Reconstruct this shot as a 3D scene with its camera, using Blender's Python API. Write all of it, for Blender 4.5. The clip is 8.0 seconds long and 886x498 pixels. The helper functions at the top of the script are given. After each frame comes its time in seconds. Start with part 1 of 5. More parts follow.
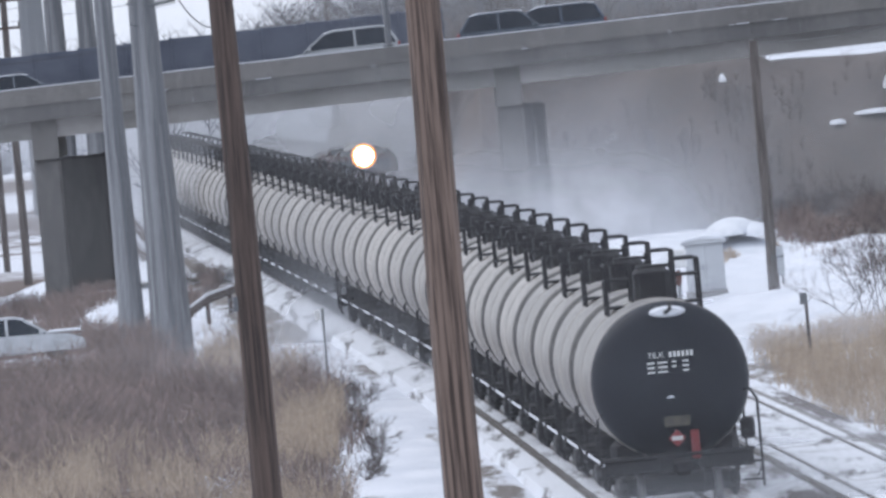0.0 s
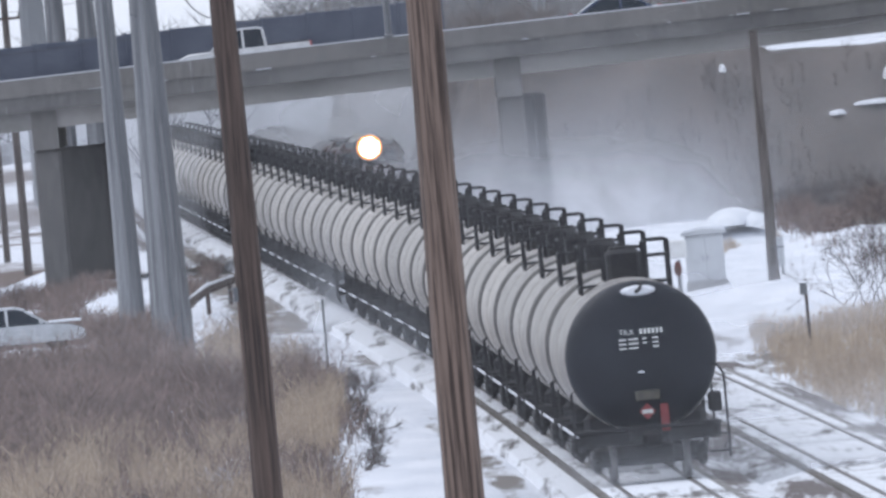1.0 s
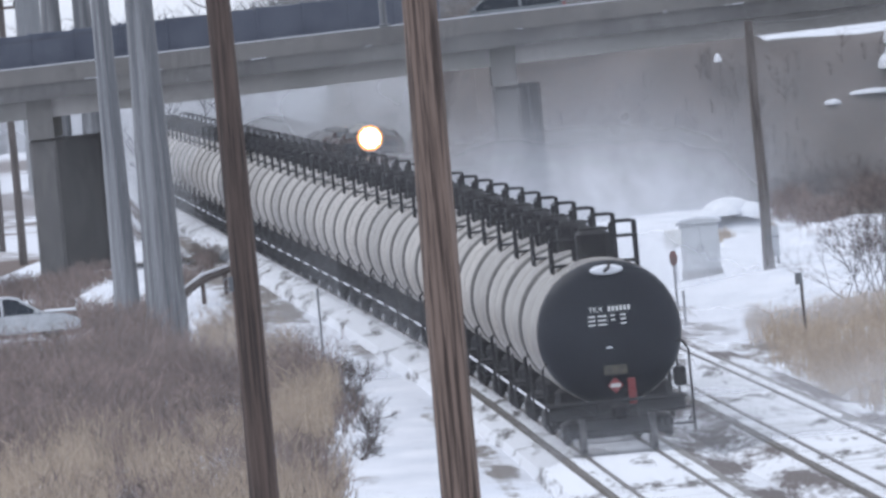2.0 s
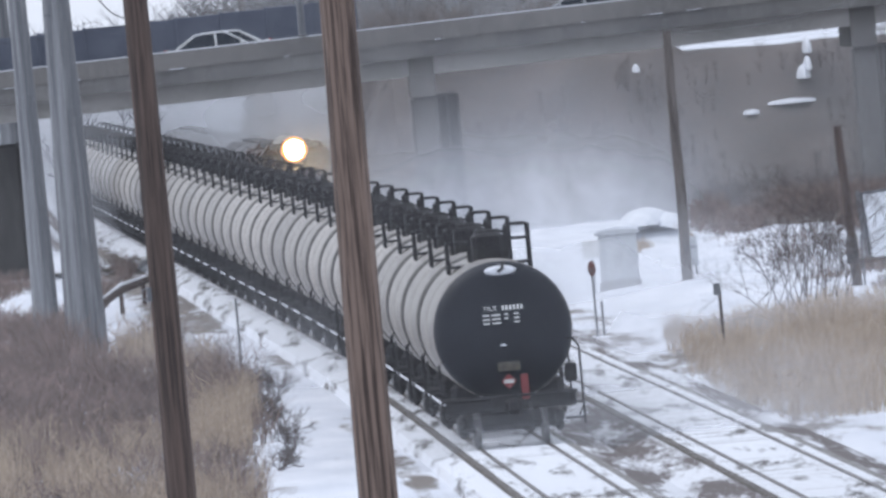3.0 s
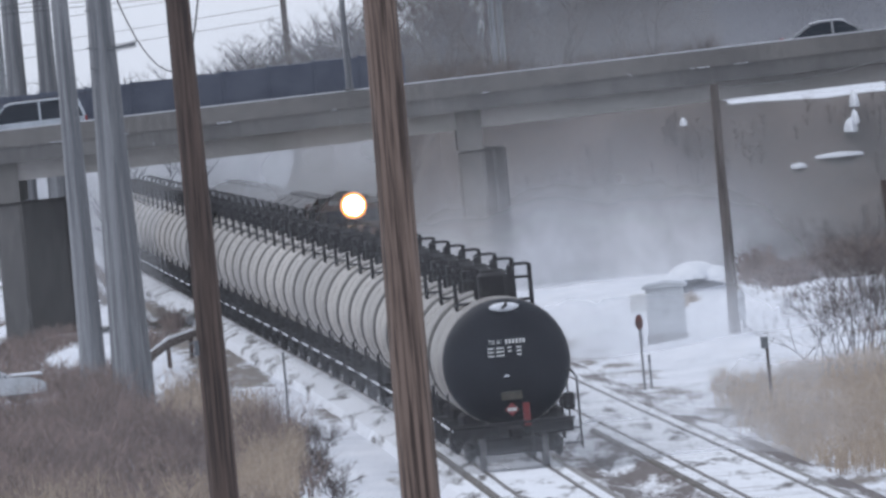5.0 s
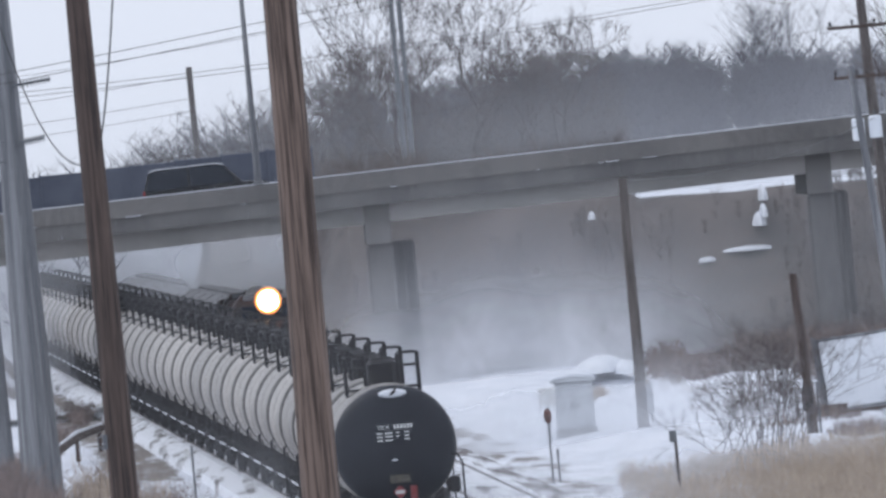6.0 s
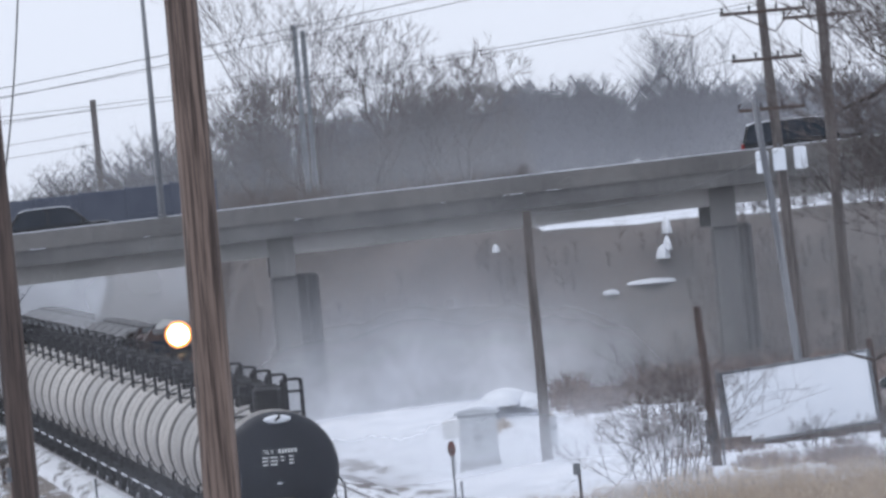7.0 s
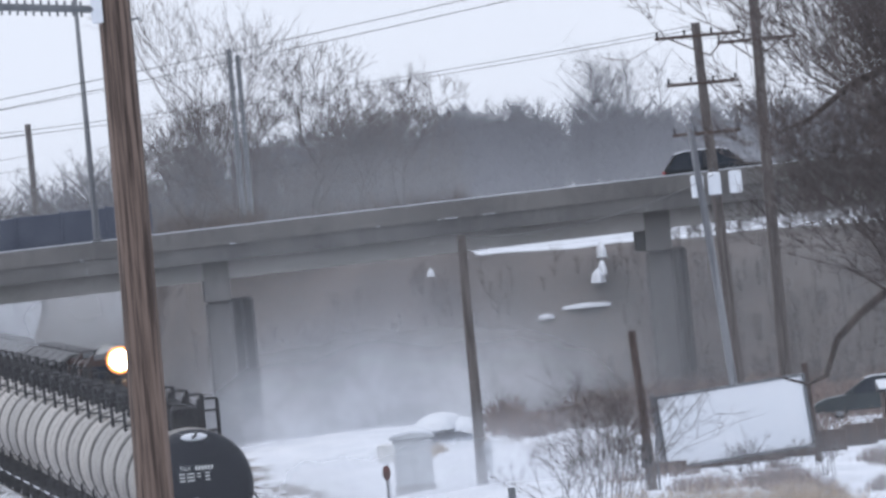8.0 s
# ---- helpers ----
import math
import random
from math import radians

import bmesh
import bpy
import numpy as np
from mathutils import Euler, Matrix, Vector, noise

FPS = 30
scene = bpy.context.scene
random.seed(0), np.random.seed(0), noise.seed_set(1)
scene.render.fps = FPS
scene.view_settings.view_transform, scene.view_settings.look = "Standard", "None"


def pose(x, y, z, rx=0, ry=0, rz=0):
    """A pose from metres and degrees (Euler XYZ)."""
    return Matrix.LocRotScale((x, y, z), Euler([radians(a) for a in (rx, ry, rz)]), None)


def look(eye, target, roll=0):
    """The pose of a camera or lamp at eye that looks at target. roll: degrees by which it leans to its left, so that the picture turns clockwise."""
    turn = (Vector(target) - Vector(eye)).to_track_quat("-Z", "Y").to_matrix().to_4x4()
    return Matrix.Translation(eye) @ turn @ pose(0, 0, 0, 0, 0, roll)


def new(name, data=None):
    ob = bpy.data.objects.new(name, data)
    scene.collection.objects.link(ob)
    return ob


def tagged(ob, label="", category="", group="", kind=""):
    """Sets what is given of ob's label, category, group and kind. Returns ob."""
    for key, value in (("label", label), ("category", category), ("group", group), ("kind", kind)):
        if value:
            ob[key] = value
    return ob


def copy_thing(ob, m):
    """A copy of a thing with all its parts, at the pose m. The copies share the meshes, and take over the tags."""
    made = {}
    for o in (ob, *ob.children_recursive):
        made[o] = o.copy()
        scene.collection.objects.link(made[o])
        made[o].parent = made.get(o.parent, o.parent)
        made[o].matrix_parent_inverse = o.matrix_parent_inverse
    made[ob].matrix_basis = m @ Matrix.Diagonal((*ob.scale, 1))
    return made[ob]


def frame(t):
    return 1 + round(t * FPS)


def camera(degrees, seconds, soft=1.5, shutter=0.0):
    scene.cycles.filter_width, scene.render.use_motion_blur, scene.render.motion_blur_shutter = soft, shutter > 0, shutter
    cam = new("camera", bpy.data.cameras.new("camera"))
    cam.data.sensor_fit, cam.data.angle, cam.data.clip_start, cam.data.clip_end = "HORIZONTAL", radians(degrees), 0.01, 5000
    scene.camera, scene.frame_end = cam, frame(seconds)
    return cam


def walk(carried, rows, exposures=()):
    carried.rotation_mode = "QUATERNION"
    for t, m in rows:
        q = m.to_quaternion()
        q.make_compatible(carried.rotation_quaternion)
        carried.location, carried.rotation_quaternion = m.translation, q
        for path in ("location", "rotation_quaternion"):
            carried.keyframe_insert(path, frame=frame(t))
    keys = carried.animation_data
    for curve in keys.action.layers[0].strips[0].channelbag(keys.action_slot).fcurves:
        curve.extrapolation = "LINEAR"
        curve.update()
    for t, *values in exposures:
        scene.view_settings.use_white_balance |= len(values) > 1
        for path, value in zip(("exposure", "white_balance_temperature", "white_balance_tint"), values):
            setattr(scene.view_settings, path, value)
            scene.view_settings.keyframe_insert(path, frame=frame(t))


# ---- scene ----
FOV = 2.1388
EYE = (0.0, 0.0, 10.0)
ROLL = -5.3
cam = camera(FOV, 8.0, soft=2.9)
walk(cam, [
    (0, look(EYE, (0.037, 1000, 0.213), ROLL)),
    (0.5, look(EYE, (1.130, 1000, -0.128), ROLL)),
    (1, look(EYE, (0.000, 1000, -0.190), ROLL)),
    (1.2, look(EYE, (-0.954, 1000, -0.425), ROLL)),
    (2.3, look(EYE, (0.935, 1000, -0.684), ROLL)),
    (2.5, look(EYE, (1.579, 1000, -0.696), ROLL)),
    (3, look(EYE, (3.627, 1000, -0.527), ROLL)),
    (3.5, look(EYE, (2.459, 1000, -0.490), ROLL)),
    (4, look(EYE, (1.337, 1000, 0.044), ROLL)),
    (4.1, look(EYE, (1.731, 1000, -0.088), ROLL)),
    (4.2, look(EYE, (2.007, 1000, -0.209), ROLL)),
    (5.3, look(EYE, (1.856, 1000, 3.320), ROLL)),
    (5.5, look(EYE, (2.084, 1000, 4.231), ROLL)),
    (5.8, look(EYE, (4.457, 1000, 5.063), ROLL)),
    (6, look(EYE, (6.051, 1000, 5.489), ROLL)),
    (6.5, look(EYE, (8.196, 1000, 6.318), ROLL)),
    (7, look(EYE, (10.208, 1000, 6.490), ROLL)),
    (7.5, look(EYE, (11.541, 1000, 6.941), ROLL)),
    (8, look(EYE, (13.029, 1000, 7.257), ROLL)),
], exposures=[(0, 0.20), (1.2, 0.22), (2.5, 0.22), (3, 0.18), (3.5, -0.03), (4.2, -0.06), (5.5, -0.02), (6.5, 0.03), (7.2, 0.09), (8, 0.10)])

# ---------------------------------------------------------------- world, sun, exposure
world = bpy.data.worlds.new("overcast_winter_sky")
scene.world = world
world.use_nodes = True
wn, wl = world.node_tree.nodes, world.node_tree.links
SUN_EL, SUN_AZ = radians(48), radians(-58)
sky = wn.new("ShaderNodeTexSky")
sky.sky_type = "NISHITA"
sky.sun_disc = False
sky.sun_elevation, sky.sun_rotation = SUN_EL, SUN_AZ
sky.altitude, sky.air_density, sky.dust_density, sky.ozone_density = 200, 1.0, 1.5, 1.0
hsv = wn.new("ShaderNodeHueSaturation")
hsv.inputs["Saturation"].default_value = 0.35
wl.new(sky.outputs[0], hsv.inputs["Color"])
cloud = wn.new("ShaderNodeMix")
cloud.data_type = "RGBA"
cloud.inputs["Factor"].default_value = 0.85
cloud.inputs["B"].default_value = (6.9, 7.25, 7.9, 1)  # even layer of high cloud
wl.new(hsv.outputs[0], cloud.inputs["A"])
wl.new(cloud.outputs["Result"], wn["Background"].inputs["Color"])
wn["Background"].inputs["Strength"].default_value = 0.12
sun = new("sun", bpy.data.lights.new("sun", "SUN"))
sun.data.energy, sun.data.angle, sun.data.color = 0.6, radians(25), (1.0, 0.96, 0.92)
sun.matrix_world = look((math.sin(SUN_AZ) * math.cos(SUN_EL) * 90, math.cos(SUN_AZ) * math.cos(SUN_EL) * 90, math.sin(SUN_EL) * 90), (0, 0, 0))
scene.view_settings.use_white_balance = True
scene.view_settings.white_balance_temperature, scene.view_settings.white_balance_tint = 6120, 12


# ---------------------------------------------------------------- materials
def material(name, a, b, scale=2.0, rough=0.8, metal=0.0, bump=0.2, fine=None, stretch=(1, 1, 1), rnd=0.0, detail=5.0, lo=0.35, hi=0.65, island=False):
    """Two colours mixed by coarse and fine noise in object space, with relief; rnd varies brightness from piece to piece."""
    m = bpy.data.materials.new(name)
    m.use_nodes = True
    n, l = m.node_tree.nodes, m.node_tree.links
    p = n["Principled BSDF"]
    p.inputs["Roughness"].default_value, p.inputs["Metallic"].default_value = rough, metal
    co, mp = n.new("ShaderNodeTexCoord"), n.new("ShaderNodeMapping")
    mp.inputs["Scale"].default_value = stretch
    l.new(co.outputs["Object"], mp.inputs["Vector"])
    big, small = n.new("ShaderNodeTexNoise"), n.new("ShaderNodeTexNoise")
    big.inputs["Scale"].default_value, big.inputs["Detail"].default_value = scale, detail
    small.inputs["Scale"].default_value, small.inputs["Detail"].default_value = fine or scale * 9, 4
    for t in (big, small):
        l.new(mp.outputs[0], t.inputs["Vector"])
    ramp = n.new("ShaderNodeMapRange")
    ramp.inputs["From Min"].default_value, ramp.inputs["From Max"].default_value = lo, hi
    add = n.new("ShaderNodeMath")
    add.operation = "MULTIPLY_ADD"
    l.new(small.outputs["Fac"], add.inputs[0])
    add.inputs[1].default_value = 0.35
    l.new(big.outputs["Fac"], add.inputs[2])
    sub = n.new("ShaderNodeMath")
    sub.operation = "SUBTRACT"
    l.new(add.outputs[0], sub.inputs[0])
    sub.inputs[1].default_value = 0.175
    l.new(sub.outputs[0], ramp.inputs["Value"])
    mix = n.new("ShaderNodeMix")
    mix.data_type = "RGBA"
    mix.inputs["A"].default_value, mix.inputs["B"].default_value = (*a, 1), (*b, 1)
    l.new(ramp.outputs[0], mix.inputs["Factor"])
    out = mix.outputs["Result"]
    if rnd:
        info = n.new("ShaderNodeNewGeometry" if island else "ShaderNodeObjectInfo")
        mr = n.new("ShaderNodeMapRange")
        mr.inputs["To Min"].default_value, mr.inputs["To Max"].default_value = 1 - rnd, 1 + rnd
        l.new(info.outputs["Random Per Island" if island else "Random"], mr.inputs["Value"])
        hv = n.new("ShaderNodeHueSaturation")
        l.new(mr.outputs[0], hv.inputs["Value"])
        l.new(out, hv.inputs["Color"])
        out = hv.outputs[0]
    l.new(out, p.inputs["Base Color"])
    if bump:
        bp = n.new("ShaderNodeBump")
        bp.inputs["Strength"].default_value, bp.inputs["Distance"].default_value = bump, 0.05
        l.new(add.outputs[0], bp.inputs["Height"])
        l.new(bp.outputs[0], p.inputs["Normal"])
    return m


def dull(m, level):
    m.node_tree.nodes["Principled BSDF"].inputs["Specular IOR Level"].default_value = level
    return m


def plain(name, col, rough=0.5, metal=0.0):
    return material(name, tuple(c * 0.85 for c in col), tuple(min(1, c * 1.12) for c in col), 1.5, rough, metal, 0.05)


def glowing(name, col, power):
    m = bpy.data.materials.new(name)
    m.use_nodes = True
    p = m.node_tree.nodes["Principled BSDF"]
    p.inputs["Base Color"].default_value = (*col, 1)
    p.inputs["Emission Color"].default_value, p.inputs["Emission Strength"].default_value = (*col, 1), power
    return m


M_TANK = material("tank_paint_dusty", (0.43, 0.395, 0.352), (0.15, 0.134, 0.12), 0.9, 0.45, 0, 0.06, 6, (1, 0.22, 0.6), 0.26, lo=0.3, hi=0.66)
M_TANKBLK = dull(material("tank_paint_black", (0.009, 0.011, 0.017), (0.018, 0.021, 0.029), 0.8, 0.55, 0, 0.05), 0.3)
M_BLK = material("grimy_black_steel", (0.010, 0.010, 0.013), (0.028, 0.027, 0.028), 1.2, 0.7, 0, 0.15)
# grime darkened further: shade of the gaps between cars put into colour
M_GAPGRIME = material("grimy_gap_shade", (0.03, 0.029, 0.029), (0.10, 0.093, 0.086), 1.5, 0.6, 0, 0.1)
M_WHEEL = material("worn_wheel_steel", (0.10, 0.098, 0.10), (0.24, 0.235, 0.24), 3, 0.45, 0.6, 0.1)
M_RAIL = material("worn_rail_steel", (0.06, 0.05, 0.045), (0.15, 0.13, 0.12), 2, 0.5, 0.5, 0.1)
M_TIE = material("weathered_tie", (0.10, 0.085, 0.07), (0.30, 0.29, 0.28), 1.2, 0.9, 0, 0.3, rnd=0.2)
M_RED = plain("red_flag_paint", (0.20, 0.032, 0.034), 0.7)
M_WHITE = material("white_paint", (0.78, 0.78, 0.77), (0.62, 0.62, 0.60), 2, 0.6, 0, 0.05)
M_FADED = material("faded_lettering", (0.11, 0.10, 0.075), (0.06, 0.055, 0.05), 8, 0.7, 0, 0)
M_SNOWCAP = material("settled_snow", (0.80, 0.82, 0.86), (0.66, 0.69, 0.74), 1.5, 0.8, 0, 0.4)
M_CONC = material("weathered_concrete", (0.215, 0.205, 0.195), (0.145, 0.14, 0.134), 0.25, 0.9, 0, 0.2, 4, (1, 1, 0.4))
M_CONC2 = material("girder_concrete", (0.37, 0.355, 0.34), (0.27, 0.262, 0.25), 0.3, 0.9, 0, 0.15, 5)
M_WOOD = material("weathered_pole_wood", (0.055, 0.038, 0.031), (0.215, 0.155, 0.125), 2.4, 0.85, 0, 0.8, 10, (9, 9, 0.28), detail=9, lo=0.38, hi=0.58)
M_WOODD = material("dark_pole_wood", (0.040, 0.030, 0.027), (0.12, 0.085, 0.07), 2.4, 0.85, 0, 0.8, 10, (8, 8, 0.28), detail=9)
M_WOODF = material("grey_pole_wood", (0.07, 0.06, 0.055), (0.15, 0.13, 0.12), 2.0, 0.85, 0, 0.4, 8, (4, 4, 0.25))
M_GALV = material("galvanised_steel", (0.25, 0.255, 0.265), (0.125, 0.13, 0.14), 1.0, 0.65, 0.2, 0.08, 6, (3.5, 3.5, 0.07), lo=0.42, hi=0.6)
M_GALVD = material("dull_steel", (0.20, 0.21, 0.22), (0.13, 0.14, 0.15), 0.6, 0.6, 0.35, 0.08, 6, (2, 2, 0.3))
M_PANEL = material("white_panel", (0.84, 0.86, 0.89), (0.76, 0.79, 0.83), 0.6, 0.5, 0, 0.03)
M_CAB = material("pale_cabinet_paint", (0.50, 0.52, 0.54), (0.40, 0.42, 0.44), 1.0, 0.5, 0, 0.05)
M_TWIG = material("bare_twigs", (0.062, 0.05, 0.048), (0.115, 0.092, 0.086), 0.7, 0.9, 0, 0.0, rnd=0.35, island=True)
M_BARK = material("dark_bark", (0.045, 0.036, 0.032), (0.10, 0.08, 0.07), 2.0, 0.9, 0, 0.4, 9, (3, 3, 0.4))
M_SAPLING = material("hillside_saplings", (0.12, 0.102, 0.095), (0.19, 0.163, 0.15), 0.2, 0.95, 0, 0.0, rnd=0.2, island=True)
M_WOODS = material("winter_woods", (0.055, 0.050, 0.052), (0.10, 0.088, 0.085), 0.05, 0.95, 0, 0.0, rnd=0.35, island=True)
# bluer than the near woods: distance haze put into the base colour
M_WOODSF = material("far_woods_haze_tint", (0.062, 0.062, 0.074), (0.10, 0.098, 0.112), 0.05, 0.95, 0, 0.0, rnd=0.3, island=True)
M_STRAW = material("dry_straw_grass", (0.53, 0.43, 0.325), (0.32, 0.25, 0.192), 0.35, 0.9, 0, 0, rnd=0.22, island=True)
M_BRUSH = material("brown_brush", (0.125, 0.096, 0.09), (0.285, 0.222, 0.195), 0.25, 0.9, 0, 0, rnd=0.55, island=True)
M_WIRE = material("dark_wire", (0.03, 0.03, 0.032), (0.06, 0.06, 0.06), 3, 0.6, 0, 0)
M_RUBBER = material("tyre_rubber", (0.015, 0.015, 0.016), (0.035, 0.034, 0.033), 3, 0.85, 0, 0.1)
M_GLASS = dull(material("dark_car_glass", (0.016, 0.022, 0.032), (0.028, 0.036, 0.048), 1, 0.08, 0, 0), 0.25)
M_LOCO = material("locomotive_paint", (0.06, 0.026, 0.02), (0.024, 0.02, 0.02), 0.7, 0.55, 0, 0.1)
M_HOP = material("hopper_paint", (0.11, 0.11, 0.114), (0.07, 0.07, 0.074), 0.5, 0.7, 0, 0.1, rnd=0.12)
M_HEAD = glowing("headlight_lens", (1.0, 0.72, 0.36), 60.0)
M_LAMPRED = plain("tail_lamp_plastic", (0.35, 0.02, 0.02), 0.3)
M_LAMPCLR = plain("lamp_plastic", (0.6, 0.6, 0.58), 0.2)
M_PLACARD = plain("red_placard", (0.26, 0.055, 0.06), 0.7)


# ---------------------------------------------------------------- mesh helpers
class Shape:
    """Vertices and faces gathered from simple solids."""

    def __init__(self):
        self.v, self.f = [], []

    def add(self, vs, fs):
        o = len(self.v)
        self.v += [tuple(p) for p in vs]
        self.f += [tuple(i + o for i in q) for q in fs]
        return self

    def box(self, c, s, ch=0.0):
        """A box about c with sides s; ch takes its edges off."""
        x, y, z = (k / 2 for k in s)
        ch = min(ch, x * 0.9, y * 0.9, z * 0.9)
        if ch <= 0:
            vs = [(c[0] + i * x, c[1] + j * y, c[2] + k * z) for i in (-1, 1) for j in (-1, 1) for k in (-1, 1)]
            return self.add(vs, [(0, 1, 3, 2), (4, 6, 7, 5), (0, 4, 5, 1), (2, 3, 7, 6), (0, 2, 6, 4), (1, 5, 7, 3)])
        rings = []
        for zz, k in ((-z, ch), (-z + ch, 0), (z - ch, 0), (z, ch)):
            a, b = x - k, y - k
            rings.append([(c[0] + px, c[1] + py, c[2] + zz) for px, py in ((-a + ch, -b), (a - ch, -b), (a, -b + ch), (a, b - ch), (a - ch, b), (-a + ch, b), (-a, b - ch), (-a, -b + ch))])
        return self.loft(rings)

    def loft(self, rings, caps=True):
        n = len(rings[0])
        vs = [p for r in rings for p in r]
        fs = [(i * n + j, i * n + (j + 1) % n, (i + 1) * n + (j + 1) % n, (i + 1) * n + j) for i in range(len(rings) - 1) for j in range(n)]
        if caps:
            fs += [tuple(reversed(range(n))), tuple(range((len(rings) - 1) * n, len(rings) * n))]
        return self.add(vs, fs)

    def tube(self, pts, radii, seg=8, caps=True):
        """A round bar along pts; radii: one, or one a point."""
        pts = [Vector(p) for p in pts]
        rr = radii if isinstance(radii, (list, tuple)) else [radii] * len(pts)
        rings = []
        for i, p in enumerate(pts):
            d = (pts[min(i + 1, len(pts) - 1)] - pts[max(i - 1, 0)]).normalized()
            side = Vector((0, 0, 1)) if abs(d.z) < 0.9 else Vector((1, 0, 0))
            a = d.cross(side).normalized()
            b = d.cross(a)
            rings.append([p + (a * math.cos(k * 2 * math.pi / seg) + b * math.sin(k * 2 * math.pi / seg)) * rr[i] for k in range(seg)])
        return self.loft(rings, caps)

    def prism(self, prof, y0, y1, axis="y"):
        """A profile of (x, z) drawn out along y, or of (y, z) drawn out along x."""
        if axis == "y":
            return self.loft([[(a, y0, b) for a, b in prof], [(a, y1, b) for a, b in prof]])
        return self.loft([[(y0, a, b) for a, b in prof], [(y1, a, b) for a, b in prof]])

    def lathe_y(self, prof, c=(0, 0), seg=32, caps=True):
        """Rings of (y, r) about a level axis along y at (x, z) = c."""
        rings = [[(c[0] + r * math.cos(2 * math.pi * k / seg), y, c[1] + r * math.sin(2 * math.pi * k / seg)) for k in range(seg)] for y, r in prof]
        return self.loft(rings, caps)

    def mesh(self, name, smooth=False):
        me = bpy.data.meshes.new(name)
        me.from_pydata(self.v, [], self.f)
        if smooth:
            me.polygons.foreach_set("use_smooth", [True] * len(me.polygons))
            me.set_sharp_from_angle(angle=radians(38))
        me.update()
        return me


def part(name, shape, mat, parent=None, label="", smooth=True, at=None):
    ob = new(name, shape.mesh(name, smooth))
    ob.data.materials.append(mat)
    if parent:
        ob.parent = parent
    if at is not None:
        ob.matrix_basis = at
    return tagged(ob, label)


def root(name, label, category, group="", at=None, kind=""):
    ob = new(name)
    ob.empty_display_size = 0.3
    if at is not None:
        ob.matrix_basis = at
    return tagged(ob, label, category, group, kind)


def text_part(name, body, size, mat, parent, at, label=""):
    cu = bpy.data.curves.new(name, "FONT")
    cu.body, cu.size, cu.align_x, cu.align_y, cu.extrude = body, size, "CENTER", "CENTER", 0.004
    tmp = new(name, cu)
    dep = bpy.context.evaluated_depsgraph_get()
    me = bpy.data.meshes.new_from_object(tmp.evaluated_get(dep))
    bpy.data.objects.remove(tmp)
    ob = new(name, me)
    me.materials.clear()
    me.materials.append(mat)
    ob.parent = parent
    ob.matrix_basis = at
    return tagged(ob, label)


# ---------------------------------------------------------------- the lie of the land
def track_x(y, off=0.0):
    """Where the tank train's track runs; the second lies 4.35 m beside it and swings a little wider past the bend."""
    bend = 0.0052 / 400 * max(0.0, min(y, 750.0) - 550) ** 2 + 0.0052 * max(0.0, y - 750)
    wider = 1.1 * smooth01(600, 950, y) if off else 0.0
    return 3.8 - 0.0172 * (y - 483) - bend + off + wider


def smooth01(a, b, x):
    k = min(1.0, max(0.0, (x - a) / (b - a)))
    return k * k * (3 - 2 * k)


def ground_z(x, y):
    """Height of the ground: railway bed near 0, ditch on one side, wooded hill past the road bridge."""
    c = track_x(y)
    z = -0.42
    z -= 0.06 * (1 - smooth01(3.6, 5.5, abs(x - c - 2.1)))
    left = c - 3.5 - x
    z += 0.45 * smooth01(2.0, 9.0, left) * (1 - smooth01(760, 840, y))
    z -= 1.1 * smooth01(4, 10, left) * smooth01(820, 900, y)
    right = x - (c + 4.35 + 3.4)
    z += 0.35 * smooth01(1.0, 6.0, right)
    z -= 0.6 * smooth01(1040, 1060, y) * smooth01(2.0, 8.0, right)
    z += 0.10 * noise.noise((x * 0.25, y * 0.02, 3.0)) + 0.05 * noise.noise((x * 0.8, y * 0.08, 7.0))
    return z


def build_ground():
    xs = sorted(set([-900, -500, -300, -180, -120, -90, -70, -55, -45] + [-38 + 0.8 * i for i in range(110)] + [52, 58, 66, 78, 95, 120, 180, 300, 500, 900]))
    ys = [-300, -50, 60, 140, 200, 260, 320] + [360 + 6 * i for i in range(130)] + [1140 + 25 * i for i in range(14)] + [1500, 1560, 1640, 1740, 1880, 2040, 2200, 2400, 2800, 3400, 4200, 4900]
    vs = [(x, y, ground_z(x, y)) for y in ys for x in xs]
    n = len(xs)
    fs = [(j * n + i, j * n + i + 1, (j + 1) * n + i + 1, (j + 1) * n + i) for j in range(len(ys) - 1) for i in range(n - 1)]
    ob = part("ground", Shape().add(vs, fs), ground_material())
    tagged(ob, "wind-blown snow over frozen dirt and gravel", "ground", kind="structure")


